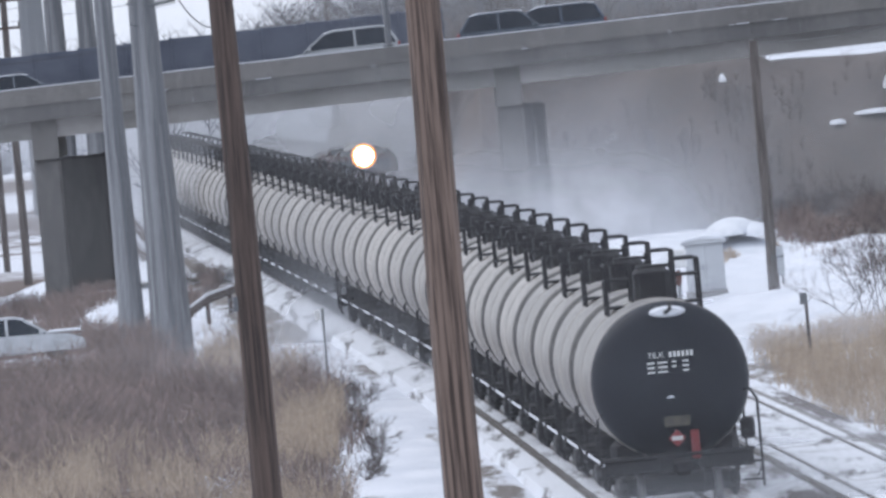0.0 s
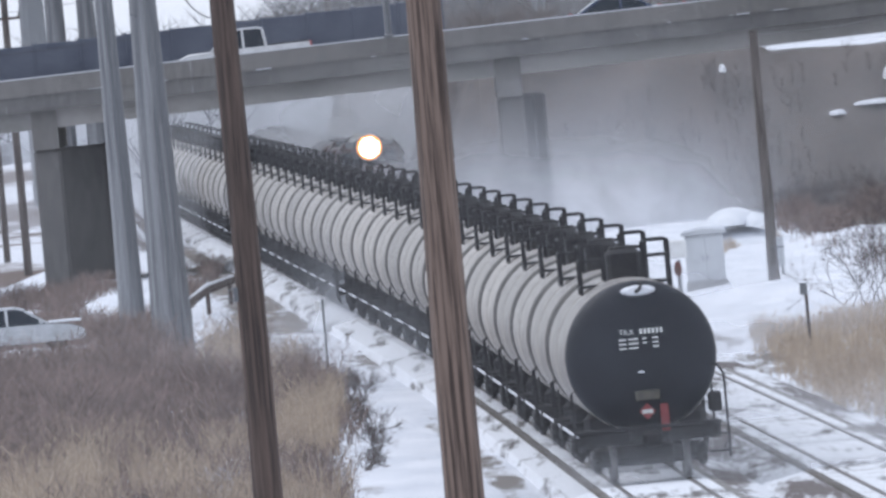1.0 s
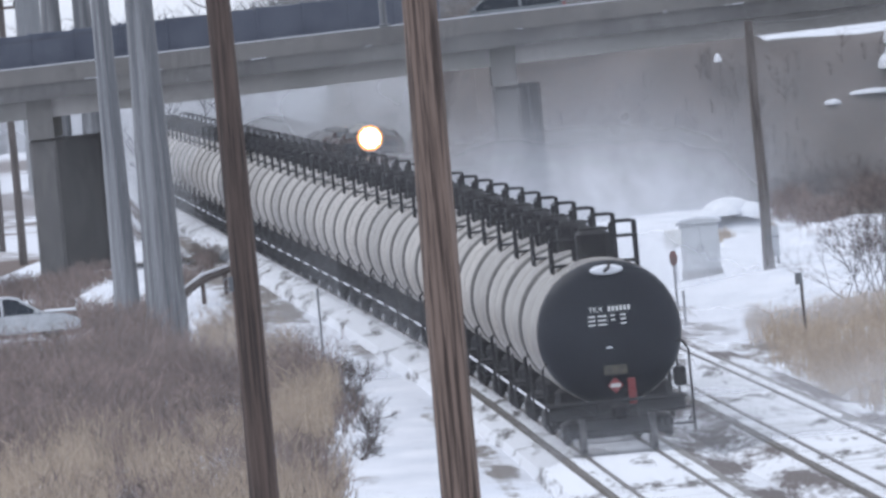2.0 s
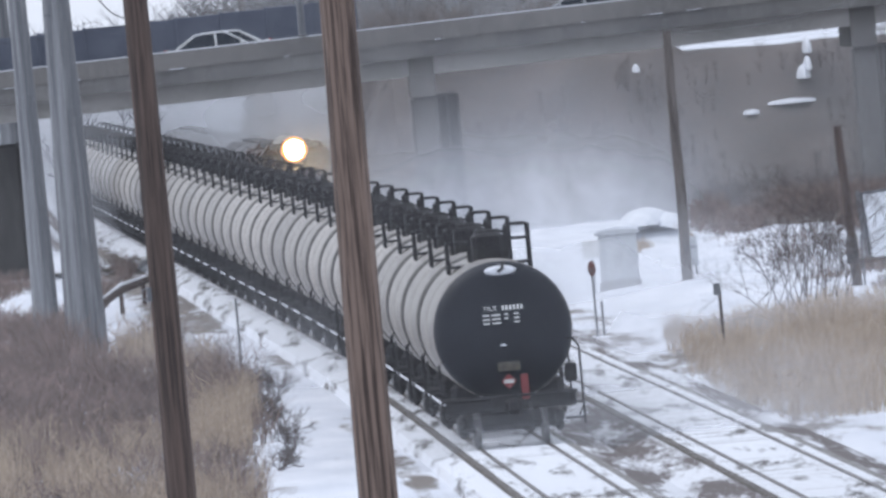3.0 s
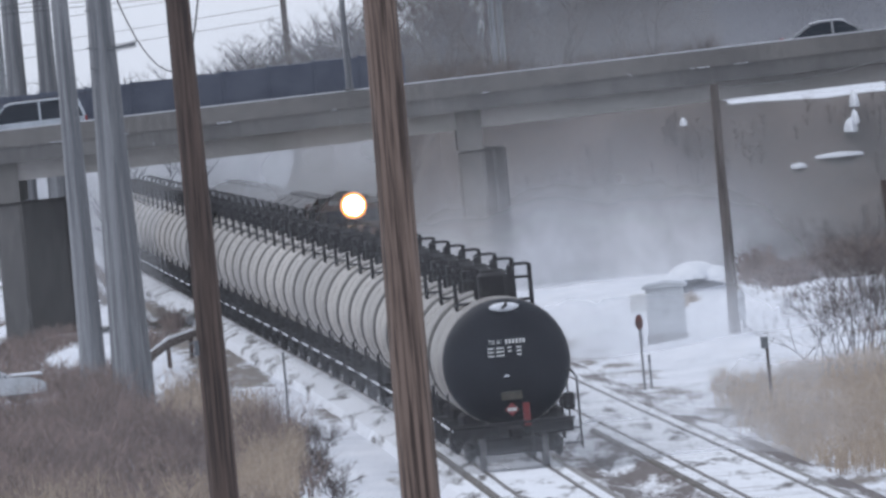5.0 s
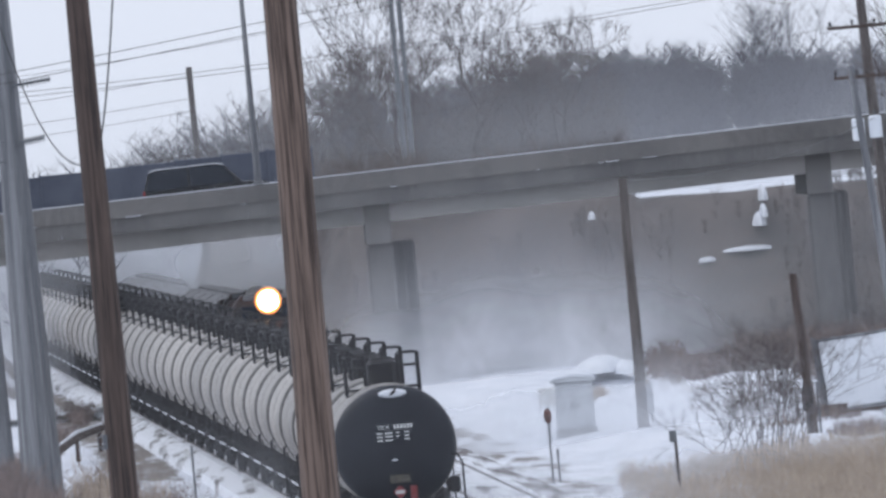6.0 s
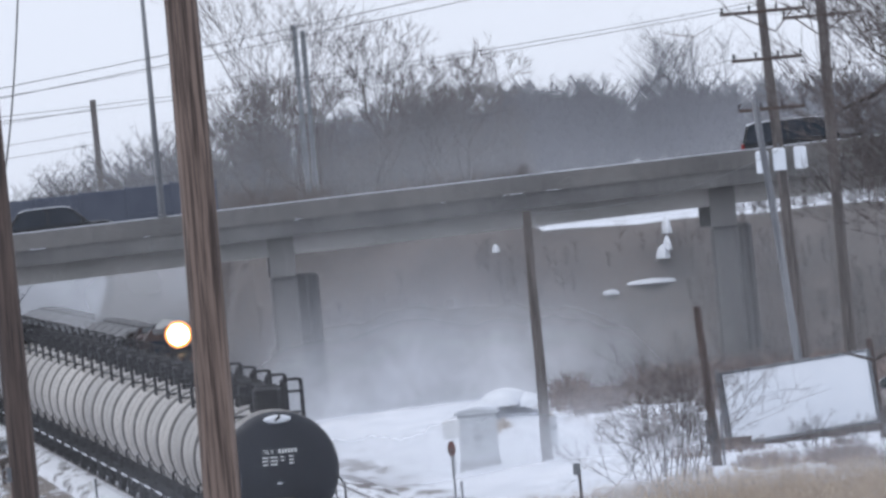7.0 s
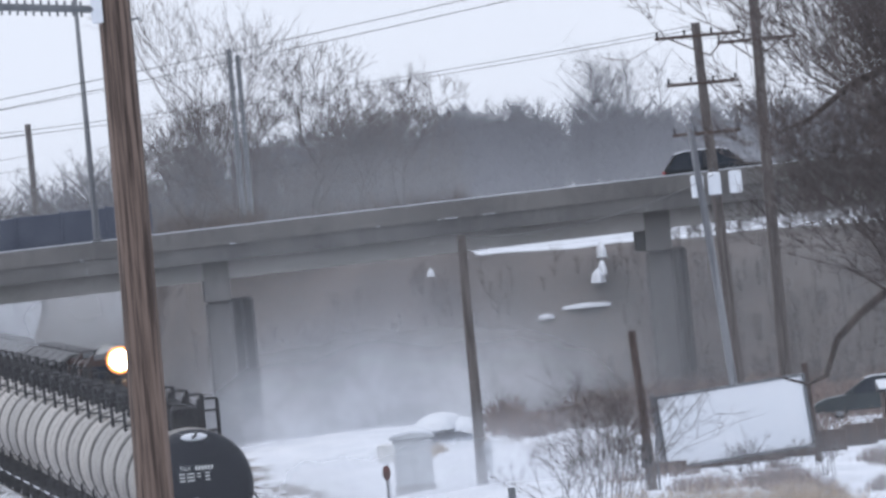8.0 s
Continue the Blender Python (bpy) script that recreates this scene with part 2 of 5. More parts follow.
def ground_material():
    m = material("drifted_snow", (0.80, 0.82, 0.87), (0.66, 0.69, 0.75), 0.6, 0.75, 0, 0.14, 7, (1, 0.15, 1))
    n, l = m.node_tree.nodes, m.node_tree.links
    p = n["Principled BSDF"]
    snow = p.inputs["Base Color"].links[0].from_socket
    co, mp = n.new("ShaderNodeTexCoord"), n.new("ShaderNodeMapping")
    mp.inputs["Scale"].default_value = (1, 0.07, 1)
    l.new(co.outputs["Object"], mp.inputs["Vector"])
    a = n.new("ShaderNodeTexNoise")
    a.inputs["Scale"].default_value, a.inputs["Detail"].default_value = 0.9, 8
    a.inputs["Roughness"].default_value = 0.68
    l.new(mp.outputs[0], a.inputs["Vector"])

    def calc(op, p1, p2):
        k = n.new("ShaderNodeMath")
        k.operation = op
        for sock, val in zip(k.inputs, (p1, p2)):
            if isinstance(val, (int, float)):
                sock.default_value = val
            else:
                l.new(val, sock)
        return k.outputs[0]

    def band(val, a0, a1, b0, b1):
        """1 between a1 and b0, falling to 0 at a0 and b1."""
        up, dn = n.new("ShaderNodeMapRange"), n.new("ShaderNodeMapRange")
        for k, f, t in ((up, a0, a1), (dn, b1, b0)):
            k.interpolation_type = "SMOOTHSTEP"
            k.inputs["From Min"].default_value, k.inputs["From Max"].default_value = f, t
            l.new(val, k.inputs["Value"])
        return calc("MULTIPLY", up.outputs[0], dn.outputs[0])

    xyz = n.new("ShaderNodeSeparateXYZ")
    l.new(co.outputs["Object"], xyz.inputs[0])
    # distance from the tank train's track, and gravel that the wind keeps bare along it
    s = calc("SUBTRACT", calc("ADD", xyz.outputs["X"], calc("MULTIPLY", xyz.outputs["Y"], 0.0172)), 12.108)
    bare = calc("MULTIPLY", band(s, 6.3, 6.9, 7.6, 9.2), 0.18)
    bare = calc("ADD", bare, calc("MULTIPLY", calc("MULTIPLY", band(s, -6.2, -4.6, -3.2, -2.6), band(xyz.outputs["Y"], 775, 800, 1100, 1200)), 0.3))
    bare = calc("ADD", bare, calc("MULTIPLY", calc("MULTIPLY", band(s, -3.1, -2.5, -1.9, -1.4), band(xyz.outputs["Y"], 690, 712, 735, 760)), 0.22))
    bare = calc("ADD", bare, calc("MULTIPLY", calc("MULTIPLY", band(s, -22, -16, -4.6, -3.2), band(xyz.outputs["Y"], 300, 420, 770, 800)), 0.07))
    bare = calc("ADD", bare, calc("MULTIPLY", calc("MULTIPLY", band(s, -3.0, -2.6, -2.1, -1.8), band(xyz.outputs["Y"], 380, 420, 590, 640)), 0.2))
    r = n.new("ShaderNodeMapRange")
    r.inputs["From Min"].default_value, r.inputs["From Max"].default_value = 0.64, 0.75
    l.new(calc("ADD", a.outputs["Fac"], bare), r.inputs["Value"])
    mix = n.new("ShaderNodeMix")
    mix.data_type = "RGBA"
    l.new(r.outputs[0], mix.inputs["Factor"])
    l.new(snow, mix.inputs["A"])
    mix.inputs["B"].default_value = (0.17, 0.145, 0.125, 1)
    l.new(mix.outputs["Result"], p.inputs["Base Color"])
    return m


build_ground()


# ---------------------------------------------------------------- tracks
def build_track(name, off, label):
    """One track: ballast bank, ties and two rails along the curve."""
    top = root(name, label, "railway track", "railway tracks", kind="structure")
    ys = [150 + 15 * i for i in range(110)]
    bed = Shape()
    bed.loft([[(track_x(y, off) - 1.3, y, -0.75), (track_x(y, off) + 1.3, y, -0.75), (track_x(y, off) + 1.1, y, -0.035), (track_x(y, off) - 1.1, y, -0.035)] for y in ys])
    part("ballast", bed, M_BALLAST, top, "gravel bed filled with drifted snow")
    for e in (-1, 1):
        sh = Shape()
        sh.loft([[(track_x(y, off) + e * a, y, z) for a, z in ((1.1, -0.75), (2.75 if off or e > 0 else 2.0, -0.75), (2.1 if off or e > 0 else 1.75, -0.22), (1.1, -0.045))][::e] for y in ys])
        part("ballast_shoulder", sh, M_GRAVEL if off or e > 0 else M_BALLAST, top, "dark gravel shoulder with streaks of snow")
    for s in (-0.755, 0.755):
        rail = Shape()
        rings = []
        for y in ys:
            c = track_x(y, off) + s
            rings.append([(c - 0.07, y, -0.18), (c + 0.07, y, -0.18), (c + 0.07, y, -0.16), (c + 0.036, y, -0.04), (c + 0.036, y, 0.0), (c - 0.036, y, 0.0), (c - 0.036, y, -0.04), (c - 0.07, y, -0.16)])
        rail.loft(rings)
        part("rail", rail, M_RAIL, top)
    tie = Shape().box((0, 0, 0), (2.6, 0.23, 0.18), 0.02).mesh("tie")
    tie.materials.append(M_TIE)
    for i in range(260):
        y = 430 + i * 0.72
        ob = new("tie", tie)
        ob.parent = top
        ob.matrix_basis = pose(track_x(y, off), y, -0.130 + 0.012 * noise.noise((i * 1.7, off, 0)))


M_GRAVEL = material("dark_gravel", (0.12, 0.10, 0.095), (0.76, 0.78, 0.82), 1.1, 0.9, 0, 0.5, 7, (1, 0.05, 1), lo=0.45, hi=0.60, detail=9)
M_BALLAST = material("snowy_ballast", (0.11, 0.10, 0.095), (0.78, 0.80, 0.84), 1.6, 0.9, 0, 0.5, 9, (1, 0.05, 1), lo=0.31, hi=0.46, detail=8)
build_track("railway_track", 0.0, "snow-dusted railway track on dark ballast under tank train")
build_track("railway_track", 4.35, "snow-dusted railway track with shining rail beside tank train")


# ---------------------------------------------------------------- the road bridge
def deck_top(x):
    """Top of the parapet along the bridge."""
    return 8.92 + 0.0222 * x


BR_Y = 1012.0


def ramp(x0, x1, z0, z1, y0, y1, sh=None):
    """A long box that climbs with the deck; z0, z1 from the parapet's top."""
    a, b = deck_top(x0), deck_top(x1)
    return (sh or Shape()).add([(x0, y0, a + z0), (x1, y0, b + z0), (x1, y1, b + z0), (x0, y1, a + z0), (x0, y0, a + z1), (x1, y0, b + z1), (x1, y1, b + z1), (x0, y1, a + z1)],
                               [(0, 3, 2, 1), (4, 5, 6, 7), (0, 1, 5, 4), (2, 3, 7, 6), (1, 2, 6, 5), (3, 0, 4, 7)])


def build_bridge():
    top = root("road_bridge", "grey concrete highway overpass with snow on its parapet", "bridge")
    x0, x1 = -250.0, 270.0
    part("deck", ramp(x0, x1, -1.12, -0.86, BR_Y + 0.1, BR_Y + 27.2), M_CONC, top, smooth=False)
    for yy in (BR_Y, BR_Y + 25.8):
        k = x0
        while k < x1:
            part("parapet", ramp(k + 0.01, min(x1, k + 12) - 0.01, -0.74, 0.0, yy - 0.12, yy + 0.25), M_CONC, top, smooth=False)
            k += 12
    part("parapet_snow", ramp(x0, x1, 0.002, 0.045, BR_Y - 0.07, BR_Y + 0.2), M_SNOWCAP, top, "thin ridge of snow on the parapet", smooth=False)
    k = x0
    while k < x1:
        part("fascia", ramp(k + 0.015, min(x1, k + 8) - 0.015, -1.42, -0.742, BR_Y - 0.04, BR_Y + 0.3), M_SHADEBAND, top, "edge beam coloured as the shade band", smooth=False)
        k += 8
    rnd = random.Random(5)
    for _k in range(15):
        x = rnd.uniform(-24, 36)
        w = rnd.uniform(0.15, 0.7)
        part("ledge_snow", ramp(x, x + w, -0.742, -0.725 + rnd.uniform(0, 0.02), BR_Y - 0.15, BR_Y - 0.121), M_SNOWCAP, top, "snow clinging to the ledge", smooth=False)
    piers = (-230.0, -200.0, -170.0, -140.0, -110.0, -80.0, -48.0, -16.45, 3.45, 22.4, 44.0, 74.0, 104.0, 134.0, 164.0, 194.0, 224.0)
    ends = (x0,) + piers + (x1,)
    for a, b in zip(ends, ends[1:]):
        for r in range(5):
            y = BR_Y + 1.2 + r * 5.9
            d = 2.2
            part("girder", ramp(a + 0.5, b - 0.5, -d, -1.421, y - 0.28, y + 0.28), M_CONC2, top, smooth=False)
    for px in piers:
        zt = deck_top(px) - 2.2
        part("pier_cap", ramp(px - 0.55, px + 0.55, -3.1, -1.43, BR_Y + 0.8, BR_Y + 25), M_CONC, top, smooth=False)
        for r in range(3):
            y = BR_Y + 2.2 + r * 9.0
            col = Shape().box((px + r * (1.3 if px < 0 else 0.5), y, (zt - 0.9 - 2.6) / 2), (2.1 if r == 1 and px < 0 else 1.15, 1.15, zt - 0.9 + 2.6), 0.12)
            part("pier_column", col, M_CONC, top, smooth=False)
    # street lamp mast on the parapet
    lamp = root("street_lamp", "tall galvanised street lamp mast on the bridge parapet", "street lamp", at=pose(-1.46, BR_Y + 0.07, deck_top(-1.46)))
    part("base_plate", Shape().box((0, 0, 0.08), (0.42, 0.42, 0.14), 0.03), M_GALV, lamp)
    part("pole", Shape().tube([(0, 0, 0.1), (0, 0, 6), (0, 0, 11.6)], [0.15, 0.11, 0.075], 12), M_GALV, lamp)
    part("arm", Shape().tube([(0, 0, 11.4), (0.2, 0.8, 11.9), (0.3, 2.2, 12.1)], [0.06, 0.05, 0.04], 8), M_GALV, lamp)
    part("lamp_head", Shape().box((0.32, 2.5, 12.08), (0.3, 0.7, 0.14), 0.05), M_GALVD, lamp)
    # dark panels on the far side
    fence = root("noise_fence", "dark blue-grey panel fence behind the highway", "fence")
    for i in range(24):
        x = -46 + i * 2.0
        sh = Shape().box((x, BR_Y + 26.5, deck_top(x) + 0.27), (1.94, 0.1, 2.3), 0.02)
        part("panel", sh, M_FENCE, fence)
        part("post", Shape().box((x - 1.0, BR_Y + 26.45, deck_top(x) + 0.3), (0.12, 0.14, 2.36), 0.02), M_FENCE, fence)


# darker concrete: shade of the recess below the parapet put into colour
M_SHADEBAND = material("shade_band_concrete", (0.125, 0.122, 0.12), (0.19, 0.185, 0.178), 0.35, 0.9, 0, 0.2, 4, (1, 1, 0.3))
M_FENCE = material("dark_fence_panel", (0.085, 0.098, 0.135), (0.12, 0.134, 0.175), 0.8, 0.8, 0, 0.1)
build_bridge()


# ---------------------------------------------------------------- poles
def wood_pole(x, y, z0, z1, r0, r1, mat, label, lean=0.0):
    top = root("utility_pole", label, "utility pole", "wooden poles", at=pose(x, y, z0))
    pts, rr = [], []
    for i in range(15):
        k = i / 14
        pts.append((lean * k + 0.012 * math.sin(k * 9 + x), 0, (z1 - z0) * k))
        rr.append(r0 + (r1 - r0) * k)
    sh = Shape()
    seg = 28
    rings = []
    for p, r in zip(pts, rr):
        rings.append([(p[0] + (r + 0.006 * math.sin(5 * a + x) + 0.004 * math.sin(11 * a + 2)) * math.cos(a), (r + 0.006 * math.sin(7 * a)) * math.sin(a), p[2]) for a in (2 * math.pi * j / seg for j in range(seg))])
    sh.loft(rings)
    part("shaft", sh, mat, top)
    return top


NEAR_POLE = wood_pole(-0.03, 225, -0.5, 12.4, 0.215, 0.150, M_WOOD, "weathered brown wooden utility pole with vertical cracks", 0.06)
wood_pole(-2.57, 310, -0.5, 14.5, 0.215, 0.135, M_WOODD, "dark creosoted wooden utility pole with a bracket", 0.0)
wood_pole(10.9, 789.5, -0.3, 8.23, 0.20, 0.14, M_WOODF, "grey wooden pole beside the snowy access road", 0.03)


def steel_pole(x, y, z0, z1, r0, r1, mat=M_GALV):
    top = root("transmission_pole", "tapered grey steel transmission pole", "transmission pole", "steel poles", at=pose(x, y, z0))
    h = z1 - z0
    sh = Shape()
    rings = [[(r * math.cos(a), r * math.sin(a), h * k) for a in (2 * math.pi * (j + 0.5) / 12 for j in range(12))] for k, r in ((0, r0), (0.5, (r0 + r1) / 2), (1, r1))]
    sh.loft(rings)
    part("shaft", sh, mat, top, smooth=False)
    return top


steel_pole(-8.86, 760, -0.6, 24, 0.70, 0.17)
steel_pole(-10.5, 790, -0.8, 24, 0.47, 0.14)
steel_pole(-15.9, 1130, -1, 26, 0.55, 0.3)
steel_pole(-17.4, 1130, -1, 26, 0.6, 0.3)
steel_pole(-18.8, 1150, -1, 26, 0.8, 0.4, M_GALVD)


# ---------------------------------------------------------------- tank train
TANK_R = 1.54
CAR_LEN = 18.0


def tank_car(last=False):
    """A tank car, base at rail level under its near end's coupler face; it stretches along +y."""
    top = root("tank_car", "dusty grey tank car with grimy ends darkened as gap shade" if not last else "tank car with round black end and white lettering", "tank car", "tank train")
    cz = 2.55
    y0, y1 = 1.0, CAR_LEN - 1.0
    cap = [(y0 + 0.62 * (1 - math.cos(a)), max(0.02, TANK_R * math.sin(a))) for a in (math.pi / 2 * i / 9 for i in range(10))] + [(y0 + 0.85, TANK_R)]
    part("tank_end", Shape().lathe_y(cap, (0, cz), 40), M_TANKBLK if last else M_GAPGRIME, top, "glossy black dished tank end" if last else "")
    part("tank_end", Shape().lathe_y([(CAR_LEN - a, b) for a, b in reversed(cap)], (0, cz), 32), M_GAPGRIME, top)
    part("tank_shell", Shape().lathe_y([(y0 + 0.85, TANK_R + 0.003), (y1 - 0.85, TANK_R + 0.003)], (0, cz), 40, False), M_TANK, top)
    for i in (0, 2, 4):
        y = y0 + 0.95 + i * (y1 - y0 - 1.9) / 4
        w = 0.11 if i in (0, 4) else 0.05
        part("weld_band", Shape().lathe_y([(y - w, TANK_R + 0.004), (y - w, TANK_R + 0.016), (y + w, TANK_R + 0.016), (y + w, TANK_R + 0.004)], (0, cz), 32), M_GAPGRIME if i == 4 else M_TANK, top)
    # dome housing and walkway with loops
    ym = CAR_LEN / 2
    tz = cz + TANK_R
    housing = part("valve_housing", Shape().box((0, ym, tz + 0.2), (0.72, 1.3, 0.78), 0.1), M_BLK, top, "black valve housing on the tank top")
    part("lid", Shape().box((0, ym, tz + 0.61), (0.56, 1.0, 0.06), 0.02), M_BLK, housing)
    for sx in (-1, 1):
        part("walkway", Shape().box((sx * 0.68, ym, tz - 0.14), (0.5, 2.2, 0.05), 0.01), M_BLK, top)
    for yy in (ym - 1.1, ym + 1.1):
        for sx in (-1, 1):
            part("railing_loop", Shape().tube([(sx * 0.42, yy, tz - 0.1), (sx * 0.42, yy, tz + 0.68), (sx * 0.46, yy, tz + 0.72), (sx * 0.88, yy, tz + 0.72), (sx * 0.92, yy, tz + 0.68), (sx * 0.92, yy, tz - 0.3)], 0.034, 6).tube([(sx * 0.42, yy, tz + 0.40), (sx * 0.92, yy, tz + 0.40)], 0.026, 5), M_BLK, top)
    for sx in (-1, 1):
        part("side_rail", Shape().tube([(sx * 0.92, ym - 1.1, tz + 0.40), (sx * 0.92, ym + 1.1, tz + 0.40)], 0.026, 5).tube([(sx * 0.92, ym - 1.1, tz + 0.70), (sx * 0.92, ym + 1.1, tz + 0.70)], 0.03, 5), M_BLK, top)
    for sx in (-1, 1):
        part("side_ladder", Shape().tube([(sx * 1.58, ym - 0.2, 0.75), (sx * 1.58, ym - 0.2, 1.9)], 0.02, 5).tube([(sx * 1.58, ym + 0.2, 0.75), (sx * 1.58, ym + 0.2, 1.9)], 0.02, 5).tube([(sx * 1.58, ym - 0.2, 1.1), (sx * 1.58, ym + 0.2, 1.1)], 0.02, 5).tube([(sx * 1.58, ym - 0.2, 1.5), (sx * 1.58, ym + 0.2, 1.5)], 0.02, 5), M_BLK, top)
        part("running_rail", Shape().tube([(sx * 1.45, 1.0, 1.02), (sx * 1.45, CAR_LEN - 1.0, 1.02)], 0.03, 5), M_SNOWCAP if sx < 0 else M_BLK, top)
    for yy, s in ((0.75, 1), (CAR_LEN - 0.75, -1)):
        part("end_sill", Shape().box((0, yy + 0.6 * s, 0.92), (2.95, 0.5, 0.3), 0.04).box((0, yy + 1.4 * s, 0.98), (0.8, 2.4, 0.3), 0.04), M_BLK, top)
        part("end_platform", Shape().box((0, yy + 0.25 * s, 1.1), (3.0, 0.75, 0.06), 0.01), M_BLK, top)
        part("bolster_saddle", Shape().box((0, yy + 2.2 * s, 1.2), (2.5, 0.5, 0.5), 0.12).box((0, yy + 1.3 * s, 1.3), (1.6, 1.2, 0.3), 0.1), M_BLK, top)
        part("coupler", Shape().box((0, yy - 0.35 * s, 0.88), (0.26, 0.9, 0.26), 0.05).box((0.05, yy - 0.68 * s, 0.88), (0.36, 0.3, 0.34), 0.08), M_BLK, top)
        part("grab_iron", Shape().tube([(1.5, yy, 0.55), (1.62, yy, 0.75), (1.62, yy, 2.05), (1.5, yy, 2.25), (1.38, yy + 0.1 * s, 2.25)], 0.03, 6).tube([(1.2, yy, 0.5), (1.62, yy, 0.5)], 0.025, 5).tube([(1.2, yy, 0.85), (1.62, yy, 0.85)], 0.025, 5).tube([(1.62, yy, 0.35), (1.62, yy, 0.8)], 0.03, 5), M_BLK, top)
        part("grab_iron", Shape().tube([(-1.38, yy, 0.5), (-1.5, yy, 0.75), (-1.5, yy, 1.9), (-1.4, yy + 0.1 * s, 2.0)], 0.028, 6), M_BLK, top)
        part("brake_box", Shape().box((1.40, yy + 0.35 * s, 1.50), (0.28, 0.3, 0.42), 0.05), M_BLK, top)
        bogie = part("bogie_frame", Shape().box((0, yy + 1.55 * s, 0.55), (2.2, 0.4, 0.35), 0.05).box((-1.08, yy + 1.55 * s, 0.56), (0.2, 2.4, 0.28), 0.07).box((1.08, yy + 1.55 * s, 0.56), (0.2, 2.4, 0.28), 0.07).box((-1.08, yy + 1.55 * s, 0.42), (0.18, 1.0, 0.4), 0.07).box((1.08, yy + 1.55 * s, 0.42), (0.18, 1.0, 0.4), 0.07), M_BLK, top)
        for dy in (0.65, 2.45):
            for sx in (-1, 1):
                x = sx * 0.755
                w = Shape()
                seg = 24
                rings = [[(x + dx * sx, yy + dy * s + r * math.cos(2 * math.pi * k / seg), 0.42 + r * math.sin(2 * math.pi * k / seg)) for k in range(seg)] for dx, r in ((-0.07, 0.34), (-0.07, 0.445), (-0.045, 0.445), (-0.03, 0.42), (0.065, 0.415), (0.065, 0.35), (0.03, 0.33), (0.03, 0.1))]
                w.loft(rings)
                part("wheel", w, M_WHEEL, bogie)
            part("axle", Shape().tube([(-1.15, yy + dy * s, 0.42), (1.15, yy + dy * s, 0.42)], 0.08, 8), M_BLK, bogie)
    if last:
        e = y0 - 0.012
        # two lines of lettering, the number as plain bars
        text_part("lettering", "TILX", 0.15, M_WHITE, top, pose(-0.26, e - 0.004, cz + 0.50, 90, 0, 0), "white stencilled lettering")
        for i in range(6):
            part("lettering_bar", Shape().box((0.03 + i * 0.083, e + 0.012, cz + 0.50), (0.052, 0.03, 0.105)), M_WHITE, top, "white number shown as bars")
        for r in range(3):
            for i, w in enumerate((0.2, 0.26, 0.12, 0.16)):
                if r == 2 and i == 2:
                    continue
                part("lettering_bar", Shape().box((-0.36 + i * 0.225, e + 0.012, cz + 0.355 - r * 0.09), (w * 0.75, 0.03, 0.032)), M_WHITE, top)
        part("snow_patch", Shape().loft([[(0.05 + rx * math.cos(a), yy2, cz + 1.33 + rz * math.sin(a)) for a in (2 * math.pi * k / 14 for k in range(14))] for rx, rz, yy2 in ((0.24, 0.07, y0 + 0.16), (0.36, 0.11, y0 + 0.24), (0.36, 0.11, y0 + 0.42))]), M_SNOWCAP, top, "snow lodged on the upper tank end")
        part("manway_hook", Shape().tube([(0.0, y0 + 0.1, cz + 1.3), (0.1, y0 + 0.05, cz + 1.38), (0.12, y0 + 0.2, cz + 1.5)], 0.04, 6), M_BLK, top)
        part("snow_patch", Shape().loft([[(-0.03 + rx * math.cos(a), yy2, cz - 0.34 + rx * 0.6 * abs(math.sin(a))) for a in (math.pi * k / 8 for k in range(9))] for rx, yy2 in ((0.05, e - 0.02), (0.085, e + 0.05))]), M_SNOWCAP, top, "small lump of snow on a bracket")
        part("data_plate", Shape().box((0.05, e + 0.04, cz - 0.8), (0.5, 0.03, 0.2), 0.01), M_FADED, top, "faded data plate")
        part("placard", Shape().add([(0.02 + 0.17 * math.cos(a), e - 0.05, 1.42 + 0.17 * math.sin(a)) for a in (0, math.pi / 2, math.pi, 3 * math.pi / 2)] + [(0.02 + 0.17 * math.cos(a), e, 1.42 + 0.17 * math.sin(a)) for a in (0, math.pi / 2, math.pi, 3 * math.pi / 2)], [(3, 2, 1, 0), (4, 5, 6, 7), (0, 1, 5, 4), (1, 2, 6, 5), (2, 3, 7, 6), (3, 0, 4, 7)]), M_PLACARD, top, "red and white diamond hazard placard")
        part("placard_bar", Shape().box((0.02, e - 0.06, 1.42), (0.22, 0.01, 0.08)), M_WHITE, top)
        part("red_flag", Shape().box((0.36, e - 0.2, 1.28), (0.17, 0.05, 0.56), 0.02), M_RED, top, "red rear marker flag on the end sill")
        part("air_hose", Shape().tube([(0.42, 0.5, 0.9), (0.46, 0.3, 0.7), (0.44, 0.25, 0.35)], 0.035, 6), M_BLK, top)
    return top


N_CARS = 56
CARS = [tank_car(True)]
plain_car = tank_car(False)
CARS.append(plain_car)
for _i in range(N_CARS - 2):
    CARS.append(copy_thing(plain_car, pose(0, 0, 0)))


